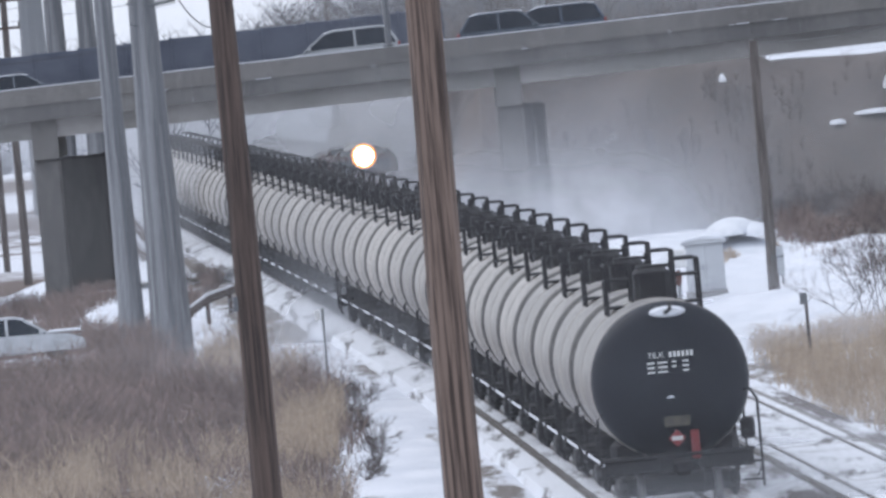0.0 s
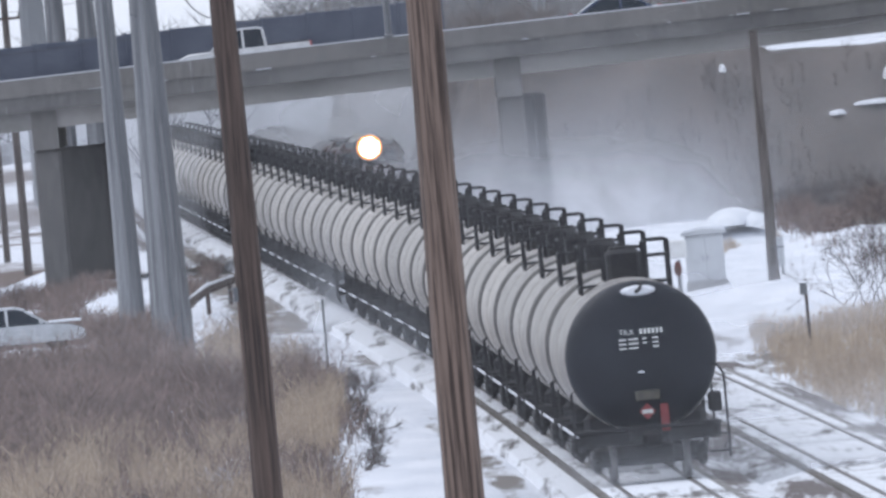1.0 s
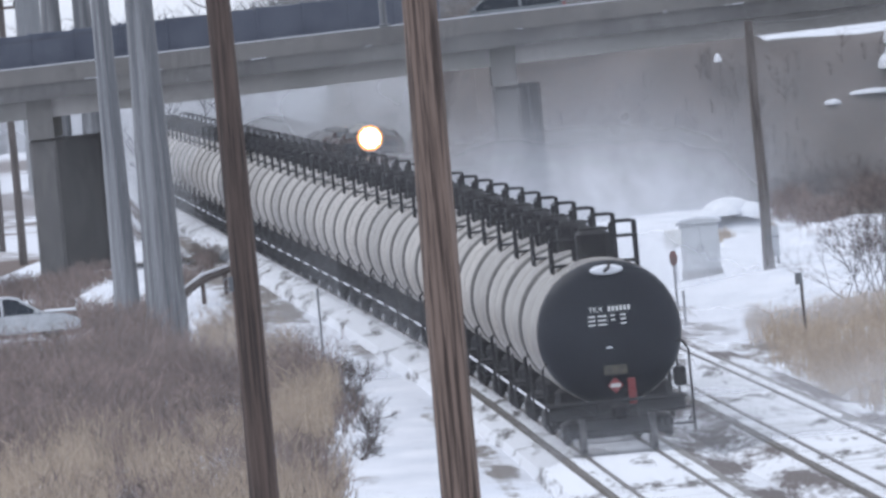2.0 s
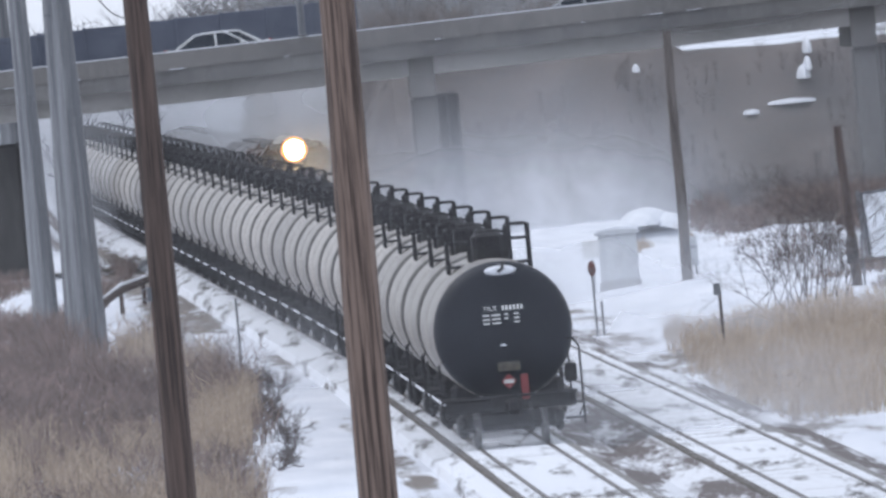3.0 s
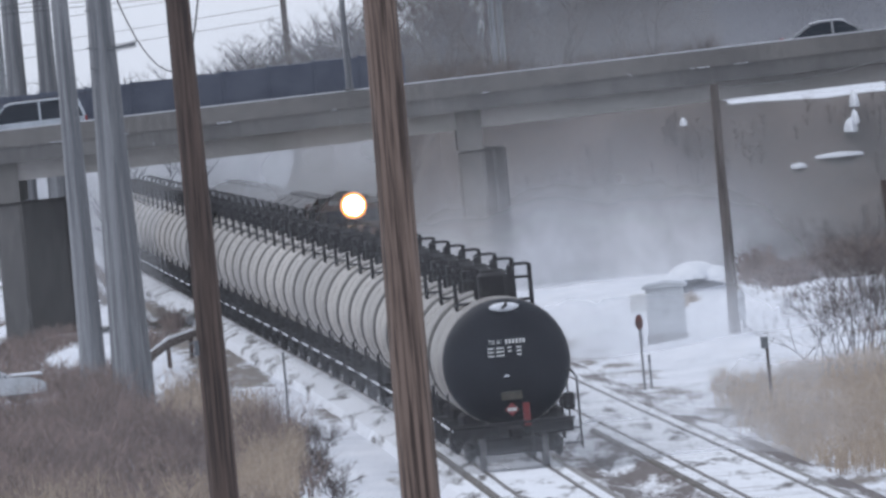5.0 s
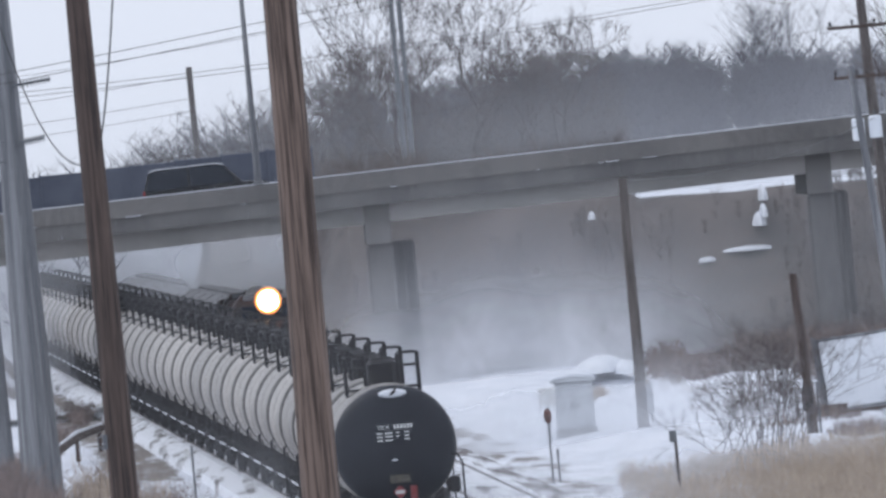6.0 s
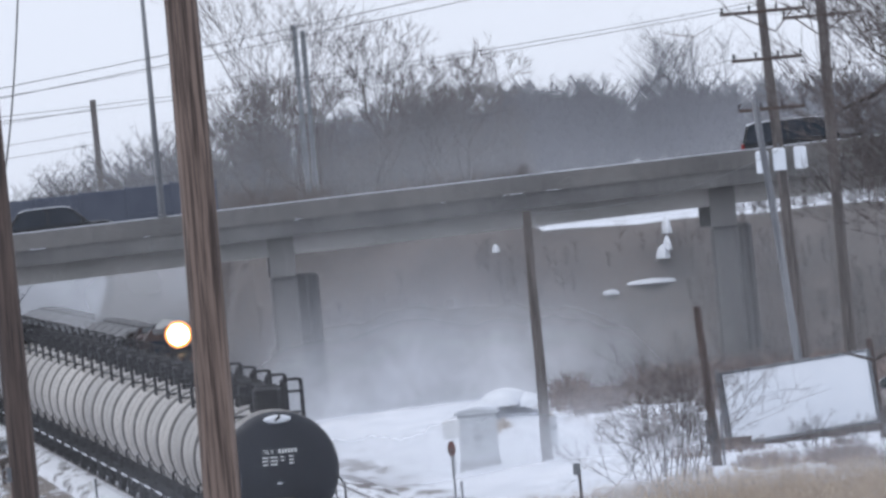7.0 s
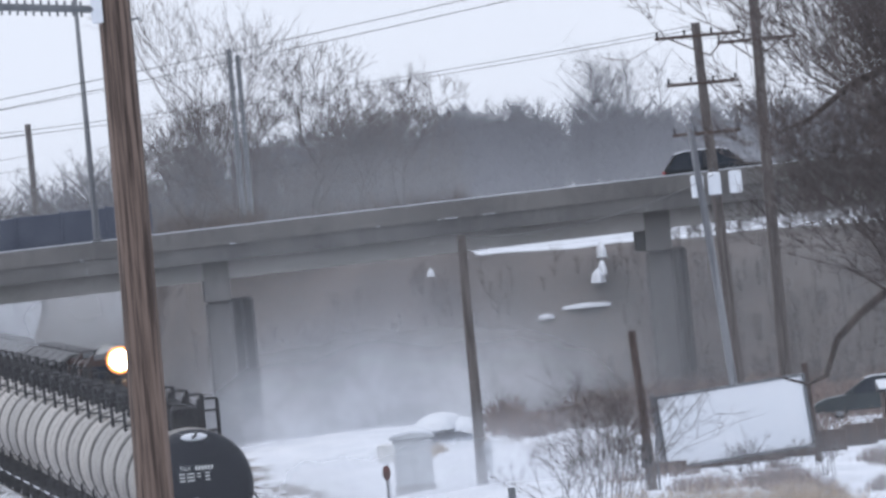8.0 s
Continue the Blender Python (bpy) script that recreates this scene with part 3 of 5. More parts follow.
# ---------------------------------------------------------------- the oncoming train
def locomotive():
    top = root("locomotive", "dark red road locomotive with glowing headlights", "locomotive", "oncoming train")
    part("frame", Shape().box((0, 10.5, 1.25), (3.0, 20.6, 0.35), 0.08), M_BLK, top)
    part("nose", Shape().prism([(-0.95, 1.4), (0.95, 1.4), (0.95, 2.9), (0.7, 3.15), (-0.7, 3.15), (-0.95, 2.9)], 1.2, 3.2), M_LOCO, top)
    part("cab", Shape().prism([(-1.52, 1.4), (1.52, 1.4), (1.52, 3.8), (1.1, 4.3), (-1.1, 4.3), (-1.52, 3.8)], 3.2, 6.2), M_LOCO, top)
    for sx in (-1, 1):
        part("windscreen", Shape().box((sx * 0.78, 3.17, 3.55), (0.8, 0.06, 0.55), 0.02), M_GLASS, top)
        part("ditch_light", Shape().lathe_y([(0.5, 0.02), (0.5, 0.14), (0.7, 0.14)], (sx * 1.0, 1.65), 14), M_HEAD, top)
        part("number_board", Shape().box((sx * 0.75, 3.15, 4.18), (0.62, 0.06, 0.22), 0.02), M_GALVD, top, "plain dull board")
        part("handrail", Shape().tube([(sx * 1.4, 0.5, 1.4), (sx * 1.4, 0.5, 2.5), (sx * 1.4, 3.0, 2.5)], 0.03, 5), M_WHITE, top)
    part("headlight_housing", Shape().box((0, 3.12, 3.9), (1.15, 0.2, 1.0), 0.2), M_BLK, top)
    # added ring glows orange for the lamp's glare; lens oversized likewise
    part("headlight_bezel", Shape().lathe_y([(3.0, 0.02), (2.99, 0.56), (3.06, 0.56)], (0, 4.0), 28), M_HEADHALO, top, "glowing orange ring standing for headlight glare")
    part("headlight", Shape().lathe_y([(2.94, 0.02), (2.96, 0.3), (2.98, 0.42), (3.05, 0.42)], (0, 4.0), 28), M_HEAD, top, "bright warm headlight lens widened by its glare")
    part("engine_hood", Shape().prism([(-1.0, 1.4), (1.0, 1.4), (1.0, 3.55), (0.7, 3.9), (-0.7, 3.9), (-1.0, 3.55)], 6.2, 20.4), M_LOCO, top)
    part("radiator", Shape().box((0, 17.5, 3.7), (2.9, 4.0, 0.7), 0.12), M_LOCO, top)
    part("exhaust", Shape().box((0, 11, 3.98), (0.6, 1.0, 0.3), 0.05), M_BLK, top)
    part("pilot", Shape().box((0, 0.5, 0.75), (2.9, 0.25, 0.9), 0.06), M_BLK, top)
    part("fuel_tank", Shape().box((0, 10.5, 0.7), (2.6, 5, 0.85), 0.15), M_BLK, top)
    for yy in (3.6, 17.4):
        b = part("bogie_frame", Shape().box((-1.1, yy, 0.6), (0.25, 4.4, 0.45), 0.08).box((1.1, yy, 0.6), (0.25, 4.4, 0.45), 0.08).box((0, yy, 0.65), (2.2, 0.6, 0.4), 0.05), M_BLK, top)
        for dy in (-1.7, 0, 1.7):
            for sx in (-1, 1):
                sh = Shape()
                sh.loft([[(sx * 0.755 + dx, yy + dy + 0.5 * math.cos(2 * math.pi * k / 18), 0.5 + 0.5 * math.sin(2 * math.pi * k / 18)) for k in range(18)] for dx in (-0.07, 0.07)])
                part("wheel", sh, M_WHEEL, b)
    return top


def hopper_car():
    top = root("hopper_car", "grey covered hopper car with snowy roof", "hopper car", "oncoming train")
    part("body", Shape().loft([[(-1.35, 1.6, 1.9), (1.35, 1.6, 1.9), (1.35, 16.4, 1.9), (-1.35, 16.4, 1.9)], [(-1.55, 0.9, 3.0), (1.55, 0.9, 3.0), (1.55, 17.1, 3.0), (-1.55, 17.1, 3.0)], [(-1.55, 0.9, 3.65), (1.55, 0.9, 3.65), (1.55, 17.1, 3.65), (-1.55, 17.1, 3.65)], [(-0.8, 0.9, 4.05), (0.8, 0.9, 4.05), (0.8, 17.1, 4.05), (-0.8, 17.1, 4.05)]]), M_HOP, top, smooth=False)
    for i in range(9):
        part("side_rib", Shape().box((0, 1.6 + i * 1.85, 3.1), (3.24, 0.1, 1.15), 0.02), M_HOP, top)
    for i in range(4):
        part("roof_hatch", Shape().box((0, 3 + i * 4, 4.1), (0.7, 2.4, 0.14), 0.04), M_HOP, top)
    for i in range(3):
        y = 4.2 + i * 4.8
        part("discharge_bay", Shape().loft([[(-0.5, y - 0.5, 0.5), (0.5, y - 0.5, 0.5), (0.5, y + 0.5, 0.5), (-0.5, y + 0.5, 0.5)], [(-1.35, y - 2.2, 1.92), (1.35, y - 2.2, 1.92), (1.35, y + 2.2, 1.92), (-1.35, y + 2.2, 1.92)]]), M_HOP, top)
    part("sill", Shape().box((0, 9, 1.15), (0.7, 17.2, 0.3), 0.05).box((0, 0.8, 1.15), (2.9, 0.4, 0.3), 0.05).box((0, 17.2, 1.15), (2.9, 0.4, 0.3), 0.05), M_BLK, top)
    for yy in (2.2, 15.8):
        b = part("bogie_frame", Shape().box((-1.08, yy, 0.5), (0.2, 2.4, 0.35), 0.06).box((1.08, yy, 0.5), (0.2, 2.4, 0.35), 0.06).box((0, yy, 0.6), (2.1, 0.4, 0.9), 0.05), M_BLK, top)
        for dy in (-0.9, 0.9):
            for sx in (-1, 1):
                sh = Shape()
                sh.loft([[(sx * 0.755 + dx, yy + dy + 0.42 * math.cos(2 * math.pi * k / 16), 0.42 + 0.42 * math.sin(2 * math.pi * k / 16)) for k in range(16)] for dx in (-0.07, 0.07)])
                part("wheel", sh, M_WHEEL, b)
    return top


# emission for the glare ring round the headlight, not a real reflector
M_HEADHALO = glowing("headlight_reflector", (1.0, 0.36, 0.10), 1.6)
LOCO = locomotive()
LOCO2 = copy_thing(LOCO, pose(0, 0, 0))
for _o in LOCO2.children_recursive:
    if _o.name.startswith(("headlight.", "ditch_light", "headlight_bezel")):
        _o.data = _o.data.copy()
        _o.data.materials[0] = M_LAMPCLR
tagged(LOCO2, "dark red second locomotive with unlit lamps")
HOPPERS = [hopper_car()]
for _i in range(20):
    HOPPERS.append(copy_thing(HOPPERS[0], pose(0, 0, 0)))


# ---------------------------------------------------------------- land forms past the bridge
def bank_z(x, y):
    """Wooded slope behind the bridge, with a snowy shelf at about 6.6 m."""
    foot = 1044 + 0.5 * max(0, 14 - x)
    s = smooth01(foot, foot + 30, y + 3 * noise.noise((x * 0.2, y * 0.05, 1)))
    z = -0.8 + 7.35 * s * smooth01(0.3, 3.4, x + 0.03 * (y - 1044))
    z += 1.5 * smooth01(1170, 1500, y) * smooth01(-5, 30, x)
    z += 0.55 * smooth01(1062, 1069, y) * (1 - smooth01(1075, 1088, y)) * smooth01(15.6, 14.9, x)
    return z + 0.12 * noise.noise((x * 0.5, y * 0.1, 9))


def height_sheet(name, fn, xs, ys, mat, label, category):
    vs = [(x, y, fn(x, y)) for y in ys for x in xs]
    n = len(xs)
    fs = [(j * n + i, j * n + i + 1, (j + 1) * n + i + 1, (j + 1) * n + i) for j in range(len(ys) - 1) for i in range(n - 1)]
    return tagged(part(name, Shape().add(vs, fs), mat), label, category, kind="structure")


M_LITTER = material("leaf_litter", (0.085, 0.072, 0.065), (0.13, 0.11, 0.10), 0.4, 0.95, 0, 0.5, 3, (1, 0.4, 1))
height_sheet("hillside", bank_z, [-0.5 + 0.7 * i for i in range(80)], [1040 + 2 * i for i in range(19)], M_LITTER, "grey-brown wooded hillside with leaf litter", "hillside")
height_sheet("hillside_back", lambda x, y: bank_z(x, y) - 0.03, [-6 + 1.0 * i for i in range(19)], [1075 + 8 * i for i in range(30)], M_LITTER, "wooded back slope behind the hillside", "hillside")
height_sheet("plateau", lambda x, y: bank_z(x, y) + 0.02, [11 + 1.5 * i for i in range(34)], [1076 + 8 * i for i in range(70)], M_SNOWCAP, "snow-covered shelf above the hillside", "hillside")


def left_bank_z(x, y):
    return -1.6 + 5.6 * smooth01(1085, 1190, y) * smooth01(-11, -16, x * 1060 / y) + 0.2 * noise.noise((x * 0.4, y * 0.05, 2))


def foot_z(x, y):
    w = 1.2 * noise.noise((x * 0.3, y * 0.03, 5.5)) + 0.5 * noise.noise((x * 1.1, y * 0.1, 8.5))
    return ground_z(x, y) - 0.3 + 0.45 * smooth01(12.6, 15.4, x + w) * smooth01(905, 945, y + 12 * w)


height_sheet("hillside_foot", foot_z, [10 + 0.5 * i for i in range(70)], [890 + 4 * i for i in range(42)], M_LITTER, "leaf litter and dead brush at the hillside's foot", "hillside")


M_LEFTBANK = material("snow_and_brush_bank", (0.78, 0.80, 0.85), (0.15, 0.115, 0.10), 0.10, 0.9, 0, 0.3, 1.2, (0.5, 0.6, 3.2), lo=0.45, hi=0.55)
height_sheet("snow_bank", left_bank_z, [-60 + 1.5 * i for i in range(33)], [1070 + 6 * i for i in range(24)], M_LEFTBANK, "snowy bank with bands of brown brush", "bank")


def snow_lump(name, label, x, y, z, rx, ry, rz, seed, mat=M_SNOWCAP, category="snow patch", kind=""):
    """A low uneven lump."""
    rnd = random.Random(seed)
    ph = [rnd.uniform(0, 6) for _ in range(4)]
    rings = []
    for k in range(6):
        e = k / 5
        r = math.cos(e * math.pi / 2 * 0.98)
        rings.append([(x + rx * r * math.cos(a) * (1 + 0.25 * math.sin(2 * a + ph[0]) + 0.12 * math.sin(5 * a + ph[1])), y + ry * r * math.sin(a), z + rz * math.sin(e * math.pi / 2) * (1 + 0.06 * math.sin(3 * a + ph[2]))) for a in (2 * math.pi * j / 20 for j in range(20))])
    ob = part(name, Shape().loft(rings), mat)
    return tagged(ob, label, category, kind=kind)


snow_lump("snow_ledge", "thin ledge of snow along the wooded hillside", 20.35, 1062.4, bank_z(20.35, 1061) + 0.16, 1.3, 1.8, 0.22, 3)
snow_lump("snow_ledge", "short ledge of snow on the wooded hillside", 18.1, 1061.8, bank_z(18.1, 1060.4) + 0.08, 0.45, 1.8, 0.25, 13)
snow_lump("snow_patch", "steep patch of snow caught on the hillside", 20.95, 1066, 6.05, 0.2, 4, 0.7, 5)
snow_lump("snow_patch", "steep patch of snow caught on the hillside", 20.65, 1062, 4.95, 0.26, 4, 0.6, 8)
snow_lump("snow_patch", "steep patch of snow caught on the hillside", 20.85, 1062.5, 5.3, 0.17, 4, 0.62, 19)
snow_lump("snow_patch", "small patch of snow on the wooded hillside", 13.2, 1063, 5.9, 0.14, 2, 0.35, 9)
for _x, _y, _z, _rx, _rz, _sd in ((10.3, 903, 0.55, 0.8, 0.42, 31), (11.0, 904, 0.7, 0.9, 0.62, 32), (11.8, 905, 0.6, 0.8, 0.5, 34)):
    snow_lump("snow_mound", "uneven mound of earth under windblown snow", _x, _y, _z, _rx, 5, _rz, _sd)
snow_lump("snow_drift", "low drift of snow beside the access road", 13.4, 868, -0.5, 3.0, 12, 0.45, 12)
snow_lump("snow_drift", "broad drift of snow under the mound", 11.0, 908, -0.6, 2.8, 12, 1.15, 17)
snow_lump("snow_drift", "low drift of snow behind the cabinet", 9.2, 885, -0.5, 1.9, 8, 0.5, 14)


# ---------------------------------------------------------------- twigs, woods, brush
def blades(name, roots, tips, widths, mat, label, category, kind="stuff", parent=None):
    """Many thin tapering stems from roots to tips, each a slim three-sided spike."""
    roots, tips, widths = np.asarray(roots, float), np.asarray(tips, float), np.asarray(widths, float)[:, None]
    n = len(roots)
    d = tips - roots
    side = np.cross(d, np.array([0.13, 1.0, 0.07]))
    side /= np.linalg.norm(side, axis=1)[:, None] + 1e-9
    back = np.cross(d, side)
    back /= np.linalg.norm(back, axis=1)[:, None] + 1e-9
    v = np.stack([roots - side * widths, roots + side * widths, roots + back * widths, tips], axis=1).reshape(-1, 3)
    i = np.arange(n)[:, None] * 4
    f = np.concatenate([i + [0, 1, 3], i + [1, 2, 3], i + [2, 0, 3]], axis=1).reshape(-1, 3)
    me = bpy.data.meshes.new(name)
    me.vertices.add(len(v))
    me.vertices.foreach_set("co", v.ravel())
    me.loops.add(len(f) * 3)
    me.loops.foreach_set("vertex_index", f.ravel().astype(np.int32))
    me.polygons.add(len(f))
    me.polygons.foreach_set("loop_start", np.arange(len(f), dtype=np.int32) * 3)
    me.update(calc_edges=True)
    me.materials.append(mat)
    ob = new(name, me)
    if parent:
        ob.parent = parent
    return tagged(ob, label, category, kind=kind)


def woods(name, places, mat, label, twigs=34, w=0.05, seed=1, spread=0.33):
    """Far bare trees: for each (x, y, z, height) a leaning stem with rising limbs and twigs."""
    rng = np.random.default_rng(seed)
    A, B, W = [], [], []
    for x, y, z, h in places:
        top = np.array([x + rng.normal(0, 0.04) * h, y, z + h])
        base = np.array([x, y, z - 0.3])
        A.append(base), B.append(top), W.append(w * 1.8 * (h / 9) ** 0.5)
        k = rng.uniform(0.25, 1.0, twigs)
        p = base + (top - base) * k[:, None]
        ang = rng.uniform(0, 2 * math.pi, twigs)
        ln = h * spread * (0.35 + 0.65 * np.sin(np.pi * np.clip(1.12 - k, 0, 1))) * rng.uniform(0.45, 1.1, twigs)
        q = p + np.stack([np.cos(ang) * ln * 0.75, np.sin(ang) * ln * 0.75, ln * rng.uniform(0.45, 1.1, twigs)], 1)
        A += list(p), 
        B += list(q)
        W += list(np.full(twigs, w))
        m = twigs * 2
        j = rng.integers(0, twigs, m)
        s = p[j] + (q[j] - p[j]) * rng.uniform(0.3, 0.9, m)[:, None]
        l2 = ln[j] * rng.uniform(0.25, 0.6, m)
        a2 = rng.uniform(0, 2 * math.pi, m)
        e = s + np.stack([np.cos(a2) * l2 * 0.7, np.sin(a2) * l2 * 0.7, l2 * rng.uniform(0.2, 1.0, m)], 1)
        A += list(s)
        B += list(e)
        W += list(np.full(m, w * 0.6))
    flat_a = [r for a in A for r in (a if np.ndim(a) == 2 else [a])]
    return blades(name, flat_a, B, W, mat, label, "woods")


rngp = random.Random(11)


def top_line(x):
    """Height of the far tree tops."""
    pts = ((-40, 8.5), (-14, 10.3), (-9, 11.3), (-4, 12.4), (4, 13.4), (20, 14.4), (26, 13.9), (38, 13.3), (60, 13.2))
    for (a, p), (b, q) in zip(pts, pts[1:]):
        if x <= b:
            return p + (q - p) * max(0, (x - a)) / (b - a)
    return 13.2


far = []
for _i in range(760):
    x, y = rngp.uniform(-42, 58), rngp.uniform(1330, 1460)
    z = bank_z(x, y) if x > 3 else -0.6
    far.append((x, y, z, (top_line(x * 1400 / y) - z) * rngp.uniform(0.72, 0.97)))
for _i in range(230):
    x, y = rngp.uniform(11, 48), rngp.uniform(1275, 1330)
    z = bank_z(x, y)
    far.append((x, y, z, (top_line(x * 1400 / y) - 0.5 - z) * rngp.uniform(0.7, 0.95)))
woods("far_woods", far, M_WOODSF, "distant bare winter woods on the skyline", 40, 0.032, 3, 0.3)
mid = []
for _i in range(210):
    x = rngp.uniform(-7, 17)
    y = rngp.uniform(1165, 1215) + (185 if x < 4 else 0)
    x *= 1.16 if x < 4 else 1.0
    z = bank_z(x, y) if x > 3 else -0.6
    mid.append((x, y, z, (rngp.uniform(9.4, 12.0) if x > -3 else rngp.uniform(9.4, 10.4)) - z))
woods("thicket", mid, M_WOODS, "dense dark bare thicket behind the highway", 36, 0.03, 5, 0.36)
edge = []
for _i in range(900):
    x, y = rngp.uniform(2.0, 46), rngp.uniform(1045, 1066)
    if 17 < x < 21.5 and 1053 < y < 1064:
        continue
    edge.append((x, y, bank_z(x, y), rngp.uniform(0.5, 1.3)))
for _i in range(60):
    x = rngp.uniform(22.8, 40)
    edge.append((x, 1072, bank_z(x, 1072), rngp.uniform(0.5, 1.6)))
for _i in range(90):
    x = rngp.uniform(4.0, 15.6)
    edge.append((x, 1074, bank_z(x, 1074), rngp.uniform(1.2, 2.4)))
for _i in range(120):
    x, y = rngp.uniform(0.5, 6), rngp.uniform(1080, 1110)
    edge.append((x, y, bank_z(x, y), rngp.uniform(1.0, 3.0)))
woods("hillside_thicket", edge, M_SAPLING, "grey-brown bare saplings covering the hillside", 30, 0.012, 7, 0.6)
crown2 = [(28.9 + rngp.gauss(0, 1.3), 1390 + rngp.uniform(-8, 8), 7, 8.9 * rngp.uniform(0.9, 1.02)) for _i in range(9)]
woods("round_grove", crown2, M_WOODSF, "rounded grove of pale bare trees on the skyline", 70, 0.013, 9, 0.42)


def tree(name, x, y, z, h, seed, label, r=0.3, depth=6, spread=0.62, lean=0.0, mat=None, first=0.22, forks=3, limbs=(), fine=0.012):
    """A bare tree: tapered trunk and limbs, and a crown of ever finer branches."""
    rnd = random.Random(seed)
    top = root(name, label, "tree", at=pose(x, y, z))
    wood, A, B, W = Shape(), [], [], []

    def grow(p, d, ln, rad, lv):
        steps = 4 if lv < 3 else 2
        pts, rr = [p], [rad]
        for k in range(steps):
            d = (d + Vector((rnd.gauss(0, 0.13), rnd.gauss(0, 0.13), rnd.gauss(0.05, 0.08)))).normalized()
            p = p + d * ln / steps
            pts.append(p)
            rr.append(max(fine, rad * (1 - 0.3 * (k + 1) / steps)))
        if lv < 4:
            wood.tube(pts, rr, 7 if lv < 2 else 5)
        else:
            for a, b, c in zip(pts, pts[1:], rr):
                A.append(tuple(a)), B.append(tuple(b + (b - a) * 0.45)), W.append(c)
        if lv >= depth:
            return
        n = forks + 1
        for i in range(n):
            q = pts[rnd.randint(1, len(pts) - 1)] if i < n - 2 and lv > 0 else pts[-1]
            side = Vector((rnd.gauss(0, 1), rnd.gauss(0, 1), rnd.gauss(0.15, 0.5))).normalized()
            nd = (d * (1 - spread * 0.55) + side * spread + Vector((0, 0, 0.10))).normalized()
            grow(q, nd, ln * rnd.uniform(0.6, 0.86), max(fine, rr[-1] * rnd.uniform(0.52, 0.78)), lv + 1)

    for (pts, rads) in limbs:
        wood.tube(pts, rads, 8)
        for q, rad in list(zip(pts, rads))[1:]:
            for _k in range(6 if q[0] > -5.1 else 0):
                sd = Vector((rnd.gauss(-0.4, 0.7), rnd.gauss(0, 0.7), rnd.gauss(0.2, 0.7))).normalized()
                grow(Vector(q), sd, rnd.uniform(0.7, 1.3), rad * 0.3, 4)
    grow(Vector((0, 0, -0.3)), Vector((lean, 0, 1)).normalized(), h * first, r, 0)
    part("trunk", wood, mat or M_BARK, top)
    if A:
        blades("crown", A, B, W, M_TWIG, "fine bare twigs", "", kind="", parent=top)
    return top


tree("bare_tree", 8.4, 1150, bank_z(8.4, 1150) - 0.8, 15.0, 4, "large spreading bare tree with a forked dark trunk", 0.34, 7, 0.55, 0.05, None, 0.22, 2, (), 0.0115)
tree("bare_tree", 7.2, 1151, bank_z(7.2, 1151) - 0.8, 13.5, 14, "bare tree with a leaning dark trunk and long limbs", 0.26, 7, 0.55, -0.45, None, 0.22, 2, (), 0.0115)
tree("bare_tree", 9.9, 1151, bank_z(9.9, 1151) - 0.8, 13.0, 18, "bare tree with low spreading dark limbs", 0.26, 7, 0.55, 0.55, None, 0.22, 2, (), 0.0115)
tree("bare_tree", 12.9, 1152, bank_z(12.9, 1152), 12.5, 21, "bare tree with upright dark branches behind the bridge", 0.24, 7, 0.52, 0.1, None, 0.22, 2, (), 0.0115)
tree("bare_tree", 4.2, 1156, bank_z(4.2, 1156), 12, 33, "slender bare tree behind the bridge", 0.18, 7, 0.55, -0.1, None, 0.22, 2, (), 0.0115)
tree("bare_tree", 1.35, 1345, -0.6, 21, 45, "slim pale bare tree with drooping twigs", 0.2, 6, 0.5, 0.05, None, 0.34, 2, (), 0.012)
tree("roadside_tree", 18.9, 452, -0.4, 14.0, 71, "large dark bare tree with crooked low limbs", 0.36, 7, 0.52, -0.03, None, 0.30, 3, fine=0.0065,
     limbs=((((-0.3, 0, 11.2), (-2.2, 0, 12.3), (-3.8, 0, 12.0), (-5.0, 0, 11.55), (-5.8, 0, 11.0), (-6.5, 0, 10.75)), (0.15, 0.12, 0.095, 0.07, 0.048, 0.02)),
            (((-0.2, 0, 6.5), (-2.4, 0, 7.9), (-4.2, 0, 7.9), (-5.2, 0, 7.2), (-5.7, 0, 6.75), (-5.95, 0, 6.1), (-6.3, 0, 5.95), (-6.9, 0, 6.15)), (0.17, 0.13, 0.105, 0.08, 0.07, 0.055, 0.036, 0.016))))


tree("roadside_tree", 20.4, 476, -0.4, 19.0, 83, "dark bare tree crowded with fine twigs beside the road", 0.3, 7, 0.5, -0.05, None, 0.28, 3, (), 0.0065)


def field(name, inside, n, hmin, hmax, w, mat, label, seed, box, twigs=2, lean=0.25, base=None, category="brush"):
    """Dry stems standing on the ground wherever inside(x, y) is above a random draw."""
    rng = np.random.default_rng(seed)
    A, B, W = [], [], []
    while n > 0:
        x, y = rng.uniform(box[0], box[1]), rng.uniform(box[2], box[3])
        k = inside(x, y)
        if rng.random() > k:
            n -= 0.2
            continue
        n -= 1
        z = (base or ground_z)(x, y) - 0.03
        h = rng.uniform(hmin, hmax) * (0.35 + 0.65 * k)
        a = np.array([x, y, z])
        b = a + np.array([rng.normal(0, lean) * h, rng.normal(0, lean) * h, h])
        A.append(a), B.append(b), W.append(w)
        for _t in range(twigs):
            f = rng.uniform(0.3, 0.9)
            s = a + (b - a) * f
            A.append(s), B.append(s + np.array([rng.normal(0, 0.45) * h * 0.5, rng.normal(0, 0.3) * h, rng.uniform(0.1, 0.5) * h])), W.append(w * 0.7)
    return blades(name, A, B, W, mat, label, category)


def clump(x, y, s, ys, k):
    return noise.noise((x * s, y * ys, k + 0.37))


